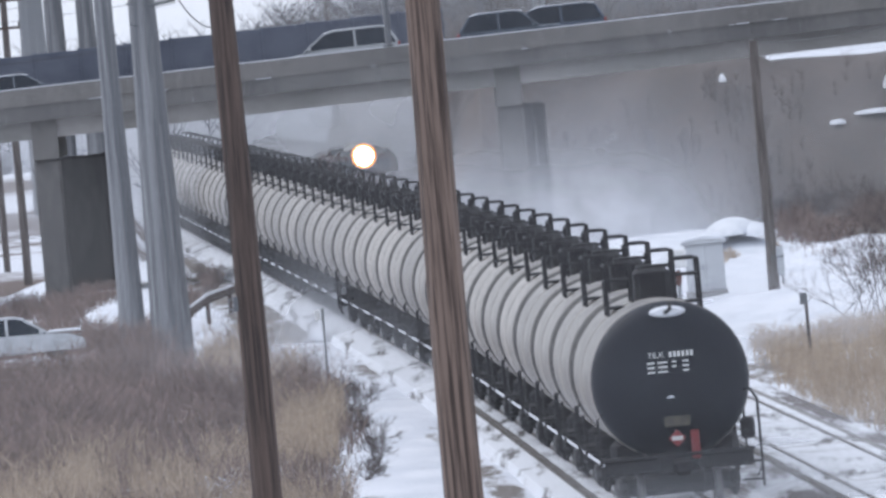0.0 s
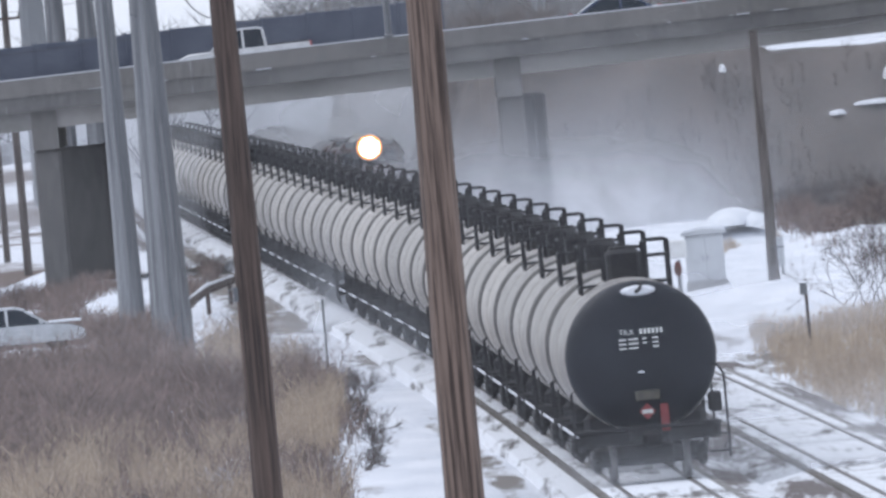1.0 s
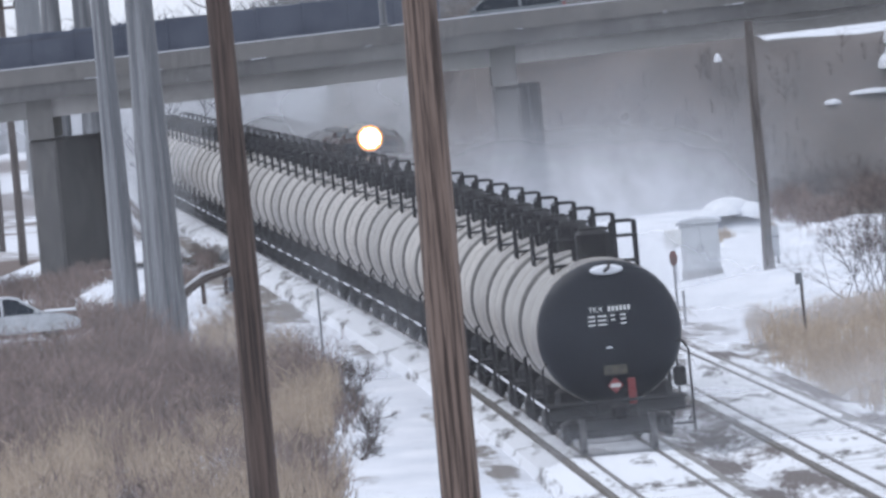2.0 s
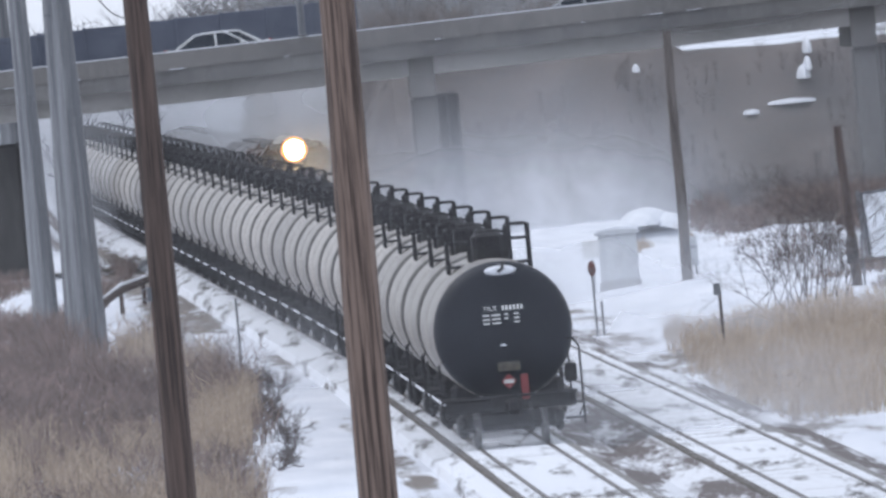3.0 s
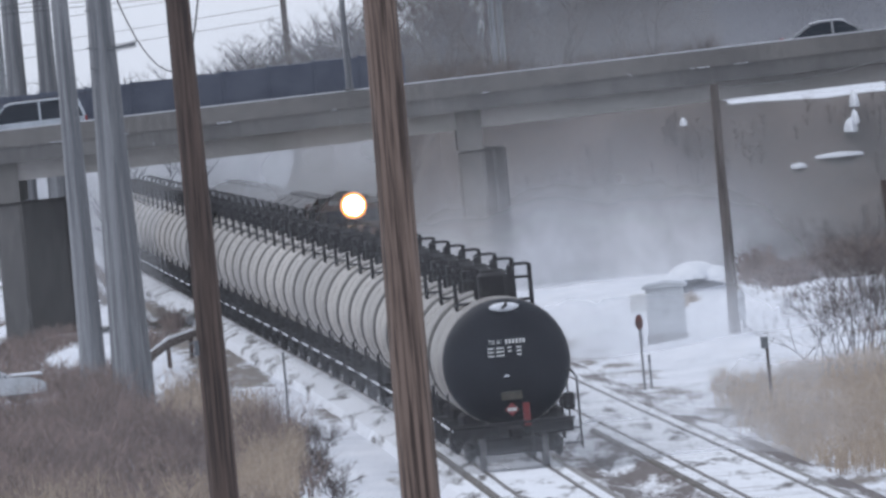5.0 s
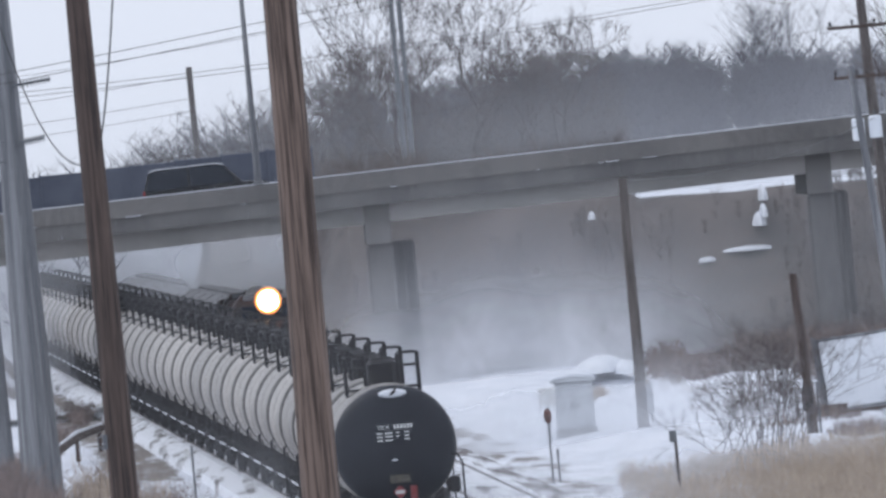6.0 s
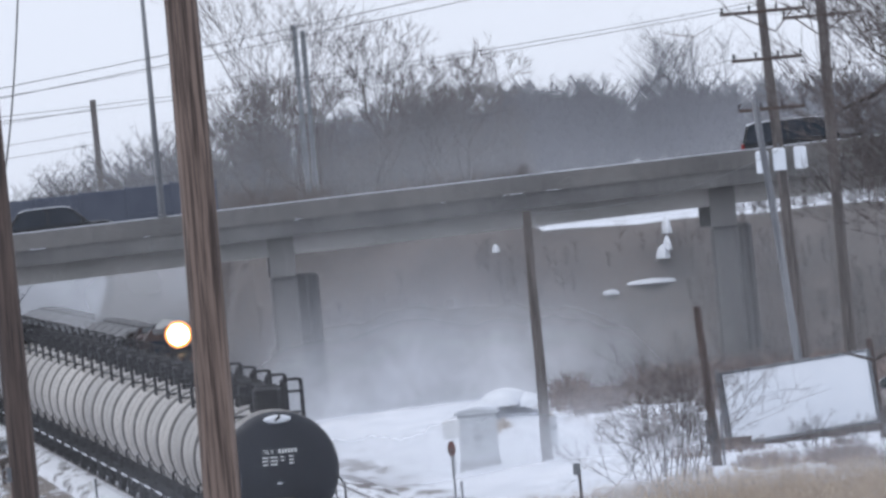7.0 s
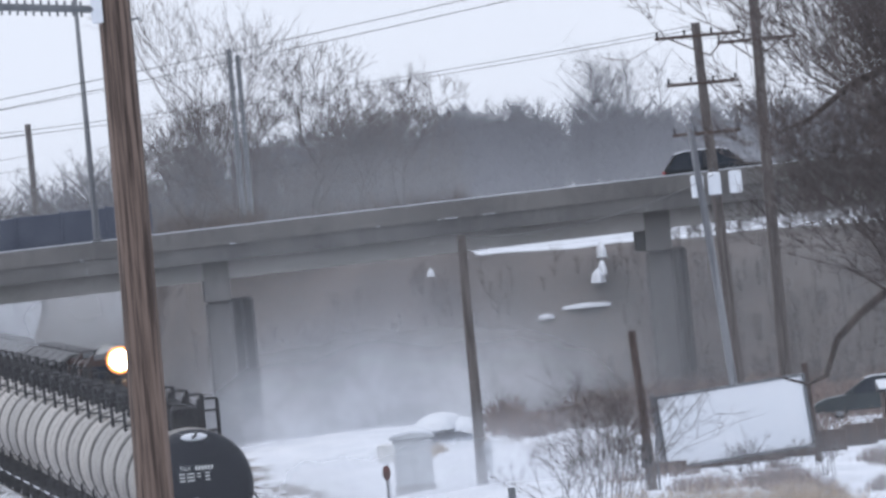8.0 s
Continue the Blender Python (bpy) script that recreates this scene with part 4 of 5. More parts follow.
def brush_edge(y):
    """Where the brush field ends towards the track."""
    pts = ((430, -2.0), (493, -2.5), (546, -2.75), (600, -2.6), (640, -3.1), (700, -4.5), (740, -5.8), (776, -9.0), (800, -13.0))
    for (a, p), (b, q) in zip(pts, pts[1:]):
        if y <= b:
            return p + (q - p) * (y - a) / (b - a)
    return -99


def in_brush(x, y):
    e = brush_edge(y) + 0.7 * noise.noise((0, y * 0.11, 4)) + 0.3 * noise.noise((0, y * 0.4, 9))
    if x > e or y > (752 if x < -10.5 else 790):
        return 0
    return (0.2 + 0.8 * smooth01(-0.3, 0.3, clump(x, y, 0.55, 0.04, 2))) * (0.75 + 0.25 * smooth01(500, 620, y))


def in_straw(x, y):
    e = brush_edge(y) - 0.25 + 0.7 * noise.noise((x * 0.2, y * 0.12, 6))
    if x > e or y > 770:
        return 0
    near = 1 - smooth01(480, 640, y)
    rim = 1 - smooth01(0.5, 2.6, e - x)
    return max(0.0, smooth01(0.0, 0.2, clump(x, y, 0.7, 0.05, 8))) * (0.2 + 0.8 * max(near, rim))


field("brush_field", in_brush, 28000, 0.5, 1.5, 0.012, M_BRUSH, "tangled brown winter brush on a snowy bank", 1, (-17, -1.5, 440, 792), 3, 0.38)
field("straw_tufts", in_straw, 24000, 0.6, 1.6, 0.013, M_STRAW, "pale dry straw grass tufts among the brush", 2, (-17, -1.5, 440, 772), 1, 0.14)


def in_right(x, y):
    inner = 8.3 + 0.0 * y + 0.35 * noise.noise((0, y * 0.06, 5)) + (0.9 if y < 600 else 0) * (600 - y) / 60
    if x < inner or y < 545 or y > 690:
        return 0
    return smooth01(inner, inner + 0.8, x) * (0.6 + 0.4 * smooth01(-0.2, 0.3, clump(x, y, 0.6, 0.05, 3)))


field("straw_field", in_right, 20000, 0.45, 0.95, 0.011, M_STRAW, "bed of pale dry straw grass beside the tracks", 4, (8, 19, 540, 692), 1, 0.12)
field("roadside_weeds", lambda x, y: smooth01(0.12, 0.4, clump(x, y, 0.5, 0.04, 6)) if x > 13 else 0, 6500, 0.25, 0.6, 0.012, M_BRUSH, "sparse dry weeds poking through the snow", 6, (13, 26, 690, 764), 1, 0.2)
field("bank_brush", lambda x, y: smooth01(-0.2, 0.3, clump(x, y, 0.7, 0.05, 11)) * smooth01(12.6, 15.0, x) * (0.15 + 0.85 * smooth01(860, 930, y)), 15000, 0.4, 1.1, 0.016, M_BRUSH, "brown brush along the foot of the snowy bank", 14, (12.0, 26, 800, 1040), 2, 0.35)
field("verge_brush", lambda x, y: smooth01(-0.05, 0.2, clump(x, y, 0.3, 0.02, 17)), 12000, 0.3, 1.0, 0.018, M_BRUSH, "brown brush in bands below the overpass", 15, (-26, -9.5, 800, 1040), 2, 0.35)
field("yard_brush", lambda x, y: smooth01(-0.25, 0.2, clump(x, y, 0.4, 0.04, 21)), 9000, 0.4, 1.3, 0.02, M_BRUSH, "brown brush at the back of the snowy yard", 16, (21.5, 34, 815, 960), 2, 0.35)
field("mound_straw", lambda x, y: smooth01(0.0, 0.3, clump(x, y, 0.8, 0.1, 6)), 1500, 0.3, 0.6, 0.014, M_STRAW, "dry straw below the snow-capped mound", 8, (9.6, 12.6, 882, 896), 1, 0.2)


def shrub(x, y, h, seed, label, stems=14, side=0.25, open_=0.6, depth=4):
    """A low bare bush of many stems from one root."""
    rnd = random.Random(seed)
    A, B, W = [], [], []

    def grow(p, d, ln, r, lv):
        q = p + d * ln
        A.append(tuple(p)), B.append(tuple(q + d * ln * 0.2)), W.append(r)
        if lv < depth:
            for _k in range(3):
                nd = (d + Vector((rnd.gauss(0, 0.5), rnd.gauss(0, 0.5), rnd.gauss(0.1, 0.35)))).normalized()
                grow(p + d * ln * rnd.uniform(0.5, 1), nd, ln * rnd.uniform(0.5, 0.8), r * 0.65, lv + 1)

    for _k in range(stems):
        d = Vector((rnd.gauss(side, open_), rnd.gauss(0, 0.5), rnd.uniform(0.4, 1) * (1 + 1.2 * (side == 0)))).normalized()
        grow(Vector((rnd.gauss(0, 0.12 * h), rnd.gauss(0, 0.3), 0)), d, h * 0.4, 0.014 if h < 2 else 0.019, 0)
    ob = blades("bare_bush", A, B, W, M_TWIG, label, "bush", kind="")
    ob.matrix_basis = pose(x, y, ground_z(x, y))


shrub(-2.75, 640, 1.15, 1, "dark bare bush at the edge of the brush")
shrub(-2.2, 590, 0.95, 2, "bare twiggy bush leaning over the snow")
shrub(-2.0, 566, 0.8, 3, "bare twiggy bush leaning over the snow")
shrub(-2.2, 545, 0.7, 4, "bare twiggy bush leaning over the snow")
shrub(-3.3, 655, 1.0, 5, "dark bare bush at the edge of the brush")
shrub(-2.9, 615, 1.0, 6, "dark bare bush at the edge of the brush")
shrub(13.5, 706, 5.4, 51, "tall bare brown shrub in dry grass beside the tracks", 20, 0, 0.42)
shrub(12.3, 700, 3.0, 57, "low spreading bare shrub in dry grass", 10, 0, 0.8)
shrub(14.2, 718, 2.6, 59, "bare shrub growing round the dark post", 10, 0, 0.5)
shrub(18.2, 728, 1.7, 61, "low bare shrub before the white panel", 9, 0, 0.45)
shrub(19.6, 731, 1.4, 62, "low bare shrub before the white panel", 9, 0, 0.45)
shrub(20.8, 735, 1.6, 63, "low bare shrub before the white panel", 9, 0, 0.45)


# ---------------------------------------------------------------- signs, cabinets, posts
def marker_post(x, y, h, label, plate, mat=M_GALVD, pmat=M_WHITE, r=0.035):
    top = root("marker_post", label, "marker post", at=pose(x, y, ground_z(x, y)))
    g = -ground_z(x, y)
    part("post", Shape().tube([(0, 0, -0.2), (0, 0, g + h)], r, 8), mat, top)
    px, pz, pw, ph, rnd_plate = plate
    if rnd_plate:
        sh = Shape().lathe_y([(-0.06, 0.02), (-0.06, 1), (0.02, 1), (0.02, 0.02)], (0, 0), 18)
        sh.v = [(px + a * pw / 2, b - 0.03, g + pz + c * ph / 2) for a, b, c in sh.v]
        part("sign_plate", sh, pmat, top)
    else:
        part("sign_plate", Shape().box((px, -0.06, g + pz), (pw, 0.03, ph), 0.008), pmat, top)


M_RUSTY = material("rust_red_plate", (0.16, 0.05, 0.04), (0.08, 0.05, 0.045), 3, 0.7, 0, 0.1)
marker_post(6.89, 704, 1.5, "short railway post with a dark red round target", (0, 1.6, 0.24, 0.46, True), M_GALV, M_RUSTY)
marker_post(7.1, 705, 0.6, "short grey marker stake in the snow", (0, 0.5, 0.08, 0.2, False), M_GALV, M_GALV)
marker_post(9.74, 646.8, 1.55, "grey post with a small weathered plate", (-0.06, 1.42, 0.2, 0.32, False), M_WOODF, M_GALVD, 0.045)
marker_post(-3.6, 682.5, 1.95, "slim steel marker post with a white plate", (-0.15, 1.75, 0.13, 0.28, False), M_GALVD, M_WHITE)
marker_post(11.35, 800, 1.1, "short post with a rusty plate by the road", (0, 1.05, 0.15, 0.4, False), M_GALVD, M_RUSTY)


def cabinet():
    top = root("signal_cabinet", "pale grey railway signal cabinet with snow on its roof", "cabinet", at=pose(8.75, 798, ground_z(8.75, 798)))
    part("plinth", Shape().box((0, 0, 0.08), (1.4, 1.0, 0.3), 0.02), M_CONC, top)
    part("body", Shape().box((0, 0, 1.0), (1.3, 0.9, 1.6), 0.03), M_CAB, top)
    for s in (-0.33, 0.33):
        d = part("door", Shape().box((s, -0.46, 1.0), (0.6, 0.04, 1.45), 0.015), M_CAB, top)
        part("handle", Shape().box((s * 0.25, -0.5, 1.0), (0.04, 0.05, 0.2), 0.01), M_GALVD, d)
    part("roof", Shape().prism([(-0.78, 1.8), (0.78, 1.8), (0.74, 1.88), (0, 1.97), (-0.74, 1.88)], -0.55, 0.55), M_CAB, top)
    part("roof_snow", Shape().prism([(-0.74, 1.9), (0, 1.99), (0.74, 1.9), (0.6, 1.98), (0, 2.06), (-0.6, 1.98)][::-1], -0.5, 0.5), M_SNOWCAP, top, "thin snow on the roof")
    top2 = root("meter_box", "small white equipment box on a post", "equipment box", at=pose(7.85, 797, ground_z(7.85, 797)))
    part("post", Shape().box((0, 0, 0.5), (0.1, 0.1, 1.3), 0.01), M_GALVD, top2)
    part("box", Shape().box((0, 0, 1.5), (0.58, 0.3, 0.6), 0.03), M_WHITE, top2)
    part("lid", Shape().box((0, -0.17, 1.5), (0.5, 0.03, 0.52), 0.01), M_WHITE, top2)
    top3 = root("meter_box", "grey-blue meter box strapped to the wooden pole", "equipment box", at=pose(11.17, 789.2, 0.0))
    part("box", Shape().box((0, 0, 0.85), (0.24, 0.2, 1.0), 0.03), M_CAB, top3)
    part("strap", Shape().box((-0.08, -0.02, 1.0), (0.42, 0.26, 0.05), 0.01), M_GALVD, top3)


cabinet()


def billboard():
    top = root("billboard", "blank white billboard in a grey frame on posts", "billboard", at=pose(16.62, 770, -0.45, 0, -3.9, 2))
    part("panel", Shape().box((2.45, 0, 1.72), (4.75, 0.12, 2.25), 0.02), M_PANEL, top, "blank white panel")
    part("frame_rail", Shape().box((2.45, -0.02, 2.89), (4.95, 0.2, 0.09), 0.02), M_GALV, top)
    part("frame_rail", Shape().box((2.45, -0.02, 0.55), (4.95, 0.2, 0.09), 0.02), M_GALV, top)
    part("frame_stile", Shape().box((0.02, -0.02, 1.72), (0.1, 0.2, 2.42), 0.02), M_GALV, top)
    part("frame_stile", Shape().box((4.88, -0.02, 1.72), (0.1, 0.2, 2.42), 0.02), M_GALVD, top)
    part("post", Shape().box((-0.06, 0.2, 1.4), (0.16, 0.16, 3.2), 0.02), M_GALV, top)
    part("post", Shape().box((4.98, 0.2, 1.55), (0.2, 0.2, 3.4), 0.02), M_WOODD, top)
    wall = root("low_wall", "dark low timber retaining wall with snow on top", "wall", at=pose(16.0, 767, -0.35))
    for i in range(9):
        part("timber", Shape().box((0.6 + i * 1.2, i * 5.2, 0.36 + i * 0.05), (1.18, 0.4, 0.74), 0.03), M_WOODD, wall)
    post = wood_pole(15.45, 738, -0.5, 4.9, 0.155, 0.115, M_WOODD, "short dark weathered wooden post with a box", -0.22)
    part("junction_box", Shape().box((-0.12, -0.2, 1.5), (0.34, 0.25, 0.75), 0.03), M_BLK, post)
    part("conduit", Shape().tube([(0.2, -0.1, 0.2), (0.2, -0.1, 2.0)], 0.04, 6), M_GALV, post)


billboard()


# ---------------------------------------------------------------- utility poles with crossarms and wires
def crossarm(pole, z, half, brace=True, tilt=0.0, off=0.0, pegs=3):
    arm = part("crossarm", Shape().box((off, -0.16, z), (2 * half, 0.1, 0.13), 0.02), M_WOODD, pole)
    for i in range(pegs):
        x = off - half * 0.94 + i * (half * 1.88) / (pegs - 1)
        part("insulator", Shape().tube([(x, -0.16, z + 0.05), (x, -0.16, z + 0.2), (x, -0.16, z + 0.27)], [0.03, 0.055, 0.03], 8), M_BLK, arm)
    if brace:
        for s in (-1, 1):
            part("brace", Shape().tube([(off + s * half * 0.66, -0.18, z - 0.05), (0, -0.2, z - 0.8)], 0.03, 5), M_WOODD, pole)


UTIL_A = wood_pole(22.5, 900, -0.5, 15.2, 0.24, 0.17, M_WOODF, "tall wooden utility pole with crossarms and transformers", -0.45)
for _z, _h, _b in ((15.2, 1.65, True), (13.4, 1.35, False), (11.5, 1.3, False)):
    crossarm(UTIL_A, _z, _h, _b, off=-0.4, pegs=4)
for _dx, _z in ((-0.95, 9.5), (-0.3, 9.55), (0.5, 9.55)):
    can = part("transformer", Shape().tube([(_dx, -0.35, _z - 0.42), (_dx, -0.35, _z - 0.4), (_dx, -0.35, _z + 0.38), (_dx, -0.35, _z + 0.44)], [0.2, 0.25, 0.25, 0.18], 14), M_PANEL, UTIL_A, "pale grey transformer can")
    part("bushing", Shape().tube([(_dx, -0.35, _z + 0.42), (_dx, -0.35, _z + 0.62)], 0.035, 6), M_GALV, can)
UTIL_B = wood_pole(25.0, 930, -0.5, 17.4, 0.25, 0.19, M_WOODF, "tall wooden utility pole with two crossarms", 0.15)
crossarm(UTIL_B, 15.0, 1.55, True, off=0.1, pegs=4)
crossarm(UTIL_B, 16.75, 1.6, True, off=0.1, pegs=4)
wood_pole(21.9, 880, -0.5, 11.4, 0.16, 0.12, M_GALV, "slim pale weathered pole beside the transformers", -0.9)
# steel grey on these two wooden poles: paler colour stands in for haze
wood_pole(5.5, 1145, -1.0, 17.4, 0.15, 0.12, M_GALVD, "grey wooden pole standing among bare trees", 0.0)
wood_pole(5.9, 1147, -1.0, 17.1, 0.15, 0.12, M_GALVD, "grey wooden pole standing among bare trees", 0.0)
wood_pole(-5.05, 1290, -0.6, 15.3, 0.2, 0.16, M_WOODF, "distant grey wooden pole on the skyline", 0.0)
FAR_L = wood_pole(-19.4, 1110, -1, 14.0, 0.2, 0.15, M_WOODF, "distant wooden pole with small crossarms", 0.0)
crossarm(FAR_L, 13.6, 0.9, False)
crossarm(FAR_L, 12.3, 0.7, False)
wood_pole(-20.5, 1120, -1, 16.0, 0.16, 0.13, M_WOODF, "distant slim grey pole", 0.0)


def near_fittings():
    """Arm with pegs on the nearest pole; bracket on the second; stubs on the steel pole."""
    arm_base = pose(0.03, 0, 12.45)
    top = NEAR_POLE
    arm = part("arm", Shape().tube([(-2.2, -0.2, 0.24), (-0.16, -0.2, 0.0)], 0.035, 8), M_GALVD, top, "steel arm with a row of pegs", at=arm_base)
    for i in range(26):
        x = -2.15 + i * 0.075
        z = 0.0 - (x + 0.16) * 0.1176
        part("peg", Shape().tube([(x, -0.2, z - 0.075), (x, -0.2, z + 0.075)], 0.012, 5), M_GALVD, arm)
    part("bracket", Shape().box((-0.13, -0.18, -0.01), (0.11, 0.1, 0.26), 0.015), M_PANEL, top, "pale bracket plate", at=arm_base)
    for z in (0.06, -0.14):
        part("bolt", Shape().tube([(0.1, -0.05, z), (0.28, -0.05, z + 0.02)], 0.012, 5), M_GALVD, top, at=arm_base)
    hook = root("pole_bracket", "small pale bracket on the dark wooden pole", "bracket", at=pose(-2.75, 309.8, 6.5))
    part("plate", Shape().box((0, 0, 0), (0.06, 0.05, 0.2), 0.01), M_GALV, hook)
    part("rung", Shape().tube([(-0.02, 0, 0.09), (-0.09, 0, 0.06), (-0.09, 0, -0.05), (-0.02, 0, -0.09)], 0.012, 6), M_GALV, hook)
    stub = root("insulator_arm", "ribbed insulator arms on the steel pole", "insulator", at=pose(-8.86, 759.6, 0))
    for z, l in ((13.05, 1.15), (11.2, 0.75)):
        a = part("insulator_rod", Shape().tube([(0.2, 0, z), (0.3 + l, 0, z + 0.1)], 0.05, 6), M_GALVD, stub)
        for i in range(9):
            x = 0.45 + i * l / 10
            part("shed_disc", Shape().tube([(x, 0, z + 0.02 + i * 0.01), (x + 0.035, 0, z + 0.02 + i * 0.01)], 0.12, 8), M_GALVD, a)
        part("step_peg", Shape().tube([(-0.2, 0, z + 0.05), (-0.5, 0, z + 0.12)], 0.03, 5).tube([(-0.2, 0, z - 0.6), (-0.45, 0, z - 0.55)], 0.03, 5), M_GALVD, stub)


near_fittings()


def wire(a, b, sag, r, label="thin dark overhead power wire"):
    pts = []
    for i in range(17):
        k = i / 16
        p = Vector(a).lerp(Vector(b), k)
        p.z -= sag * 4 * k * (1 - k)
        pts.append(p)
    ob = part("overhead_wire", Shape().tube(pts, r, 5), M_WIRE)
    tagged(ob, label, "wire", "overhead wires")


wood_pole(-14.0, 640, -0.5, 12.6, 0.2, 0.15, M_WOODD, "dark wooden pole carrying the thick cables")
wood_pole(24.0, 640, -0.5, 17.3, 0.2, 0.15, M_WOODD, "dark wooden pole carrying the thick cables")
for _k in range(2):
    wire((-14.0, 640, 12.3 - 0.25 * _k), (24.0, 640, 17.0 - 0.3 * _k), 0.35, 0.011, "thick dark overhead power cable")
    wire((-30.0, 900, 13.6 - 0.2 * _k), (22.0, 899.8, 15.1 - 0.15 * _k), 0.9, 0.012, "overhead wire running to the crossarm")
wire((-34.0, 1140, 14.4), (5.5, 1144.8, 16.6), 0.6, 0.010)
wire((-30.0, 900, 9.4), (21.0, 899.8, 13.0), 0.9, 0.011, "overhead wire running to the lower crossarm")
wire((10.93, 789.4, 8.15), (22.2, 899.7, 9.4), 0.55, 0.016, "slack cable sagging to the transformers")
for _z in (14.8, 13.6, 12.9):
    wire((-60.0, 1290, _z - 1.5), (-5.05, 1290, _z), 0.7, 0.014)
wire((-2.45, 310, 10.4), (-2.0, 310, 13.2), 0.25, 0.012, "cable hanging beside the dark pole")
wire((-3.75, 310, 12.6), (-2.6, 310, 10.15), 0.75, 0.009, "slack cable looping to the dark pole")
wire((-1.9, 225, 12.35), (-0.5, 225, 12.9), 0.55, 0.01, "slack cable loop at the pole arm")


# ---------------------------------------------------------------- odds and ends of the yard
def yard():
    log = root("guard_rail", "snow-topped brown timber guard rail on short posts", "guard rail", at=pose(-9.2, 845, ground_z(-9.2, 845)))
    part("rail", Shape().tube([(-0.25, -6, 0.25), (0, 0, 0.75), (0.5, 20, 0.95), (1.2, 50, 0.9)], [0.13, 0.16, 0.17, 0.15], 8), M_WOODD, log)
    part("rail_snow", Shape().tube([(0, 0, 0.9), (0.5, 20, 1.11), (1.2, 50, 1.04)], [0.04, 0.08, 0.05], 6), M_SNOWCAP, log)
    for x, y, z in ((0.0, 0, 0.75), (0.5, 20, 0.95), (1.1, 46, 0.9)):
        part("post", Shape().box((x, y, z / 2 - 0.3), (0.16, 0.16, z + 0.7), 0.02), M_WOODD, log)
    hut = root("yard_shed", "low dark timber shed with snow on its roof", "shed", at=pose(27.6, 828, -0.35))
    for i in range(9):
        part("board", Shape().box((-1.8 + i * 0.45, -1.5, 0.85), (0.44, 0.06, 1.7), 0.01), M_WOODD, hut)
    part("side_wall", Shape().box((-2.0, 0, 0.85), (0.08, 2.94, 1.7), 0.01), M_WOODD, hut)
    part("back_wall", Shape().box((0, 1.5, 0.85), (4.0, 0.06, 1.7), 0.01), M_WOODD, hut)
    part("roof", Shape().prism([(-1.8, 1.7), (1.8, 1.9), (1.8, 2.0), (-1.8, 1.8)], -2.2, 2.2, "x"), M_BLK, hut)
    part("roof_snow", Shape().prism([(-1.75, 1.81), (1.75, 2.01), (1.75, 2.12), (-1.7, 1.88)], -2.15, 2.15, "x"), M_SNOWCAP, hut, "snow lying on the roof")
    shed = root("warehouse", "pale blue-white warehouse with a dark eave", "building", at=pose(30.7, 1098, -0.6))
    for i in range(12):
        part("wall_panel", Shape().box((0.75 + i * 1.5, 0, 2.6), (1.48, 0.15, 5.2), 0.02), M_PANEL, shed)
    part("side_wall", Shape().box((0.05, 6, 2.6), (0.12, 11.8, 5.2)), M_PANEL, shed)
    part("roof", Shape().prism([(-0.4, 5.2), (18.3, 5.2), (18.3, 5.45), (-0.4, 5.45)], -0.4, 12.4), M_BLK, shed)


yard()


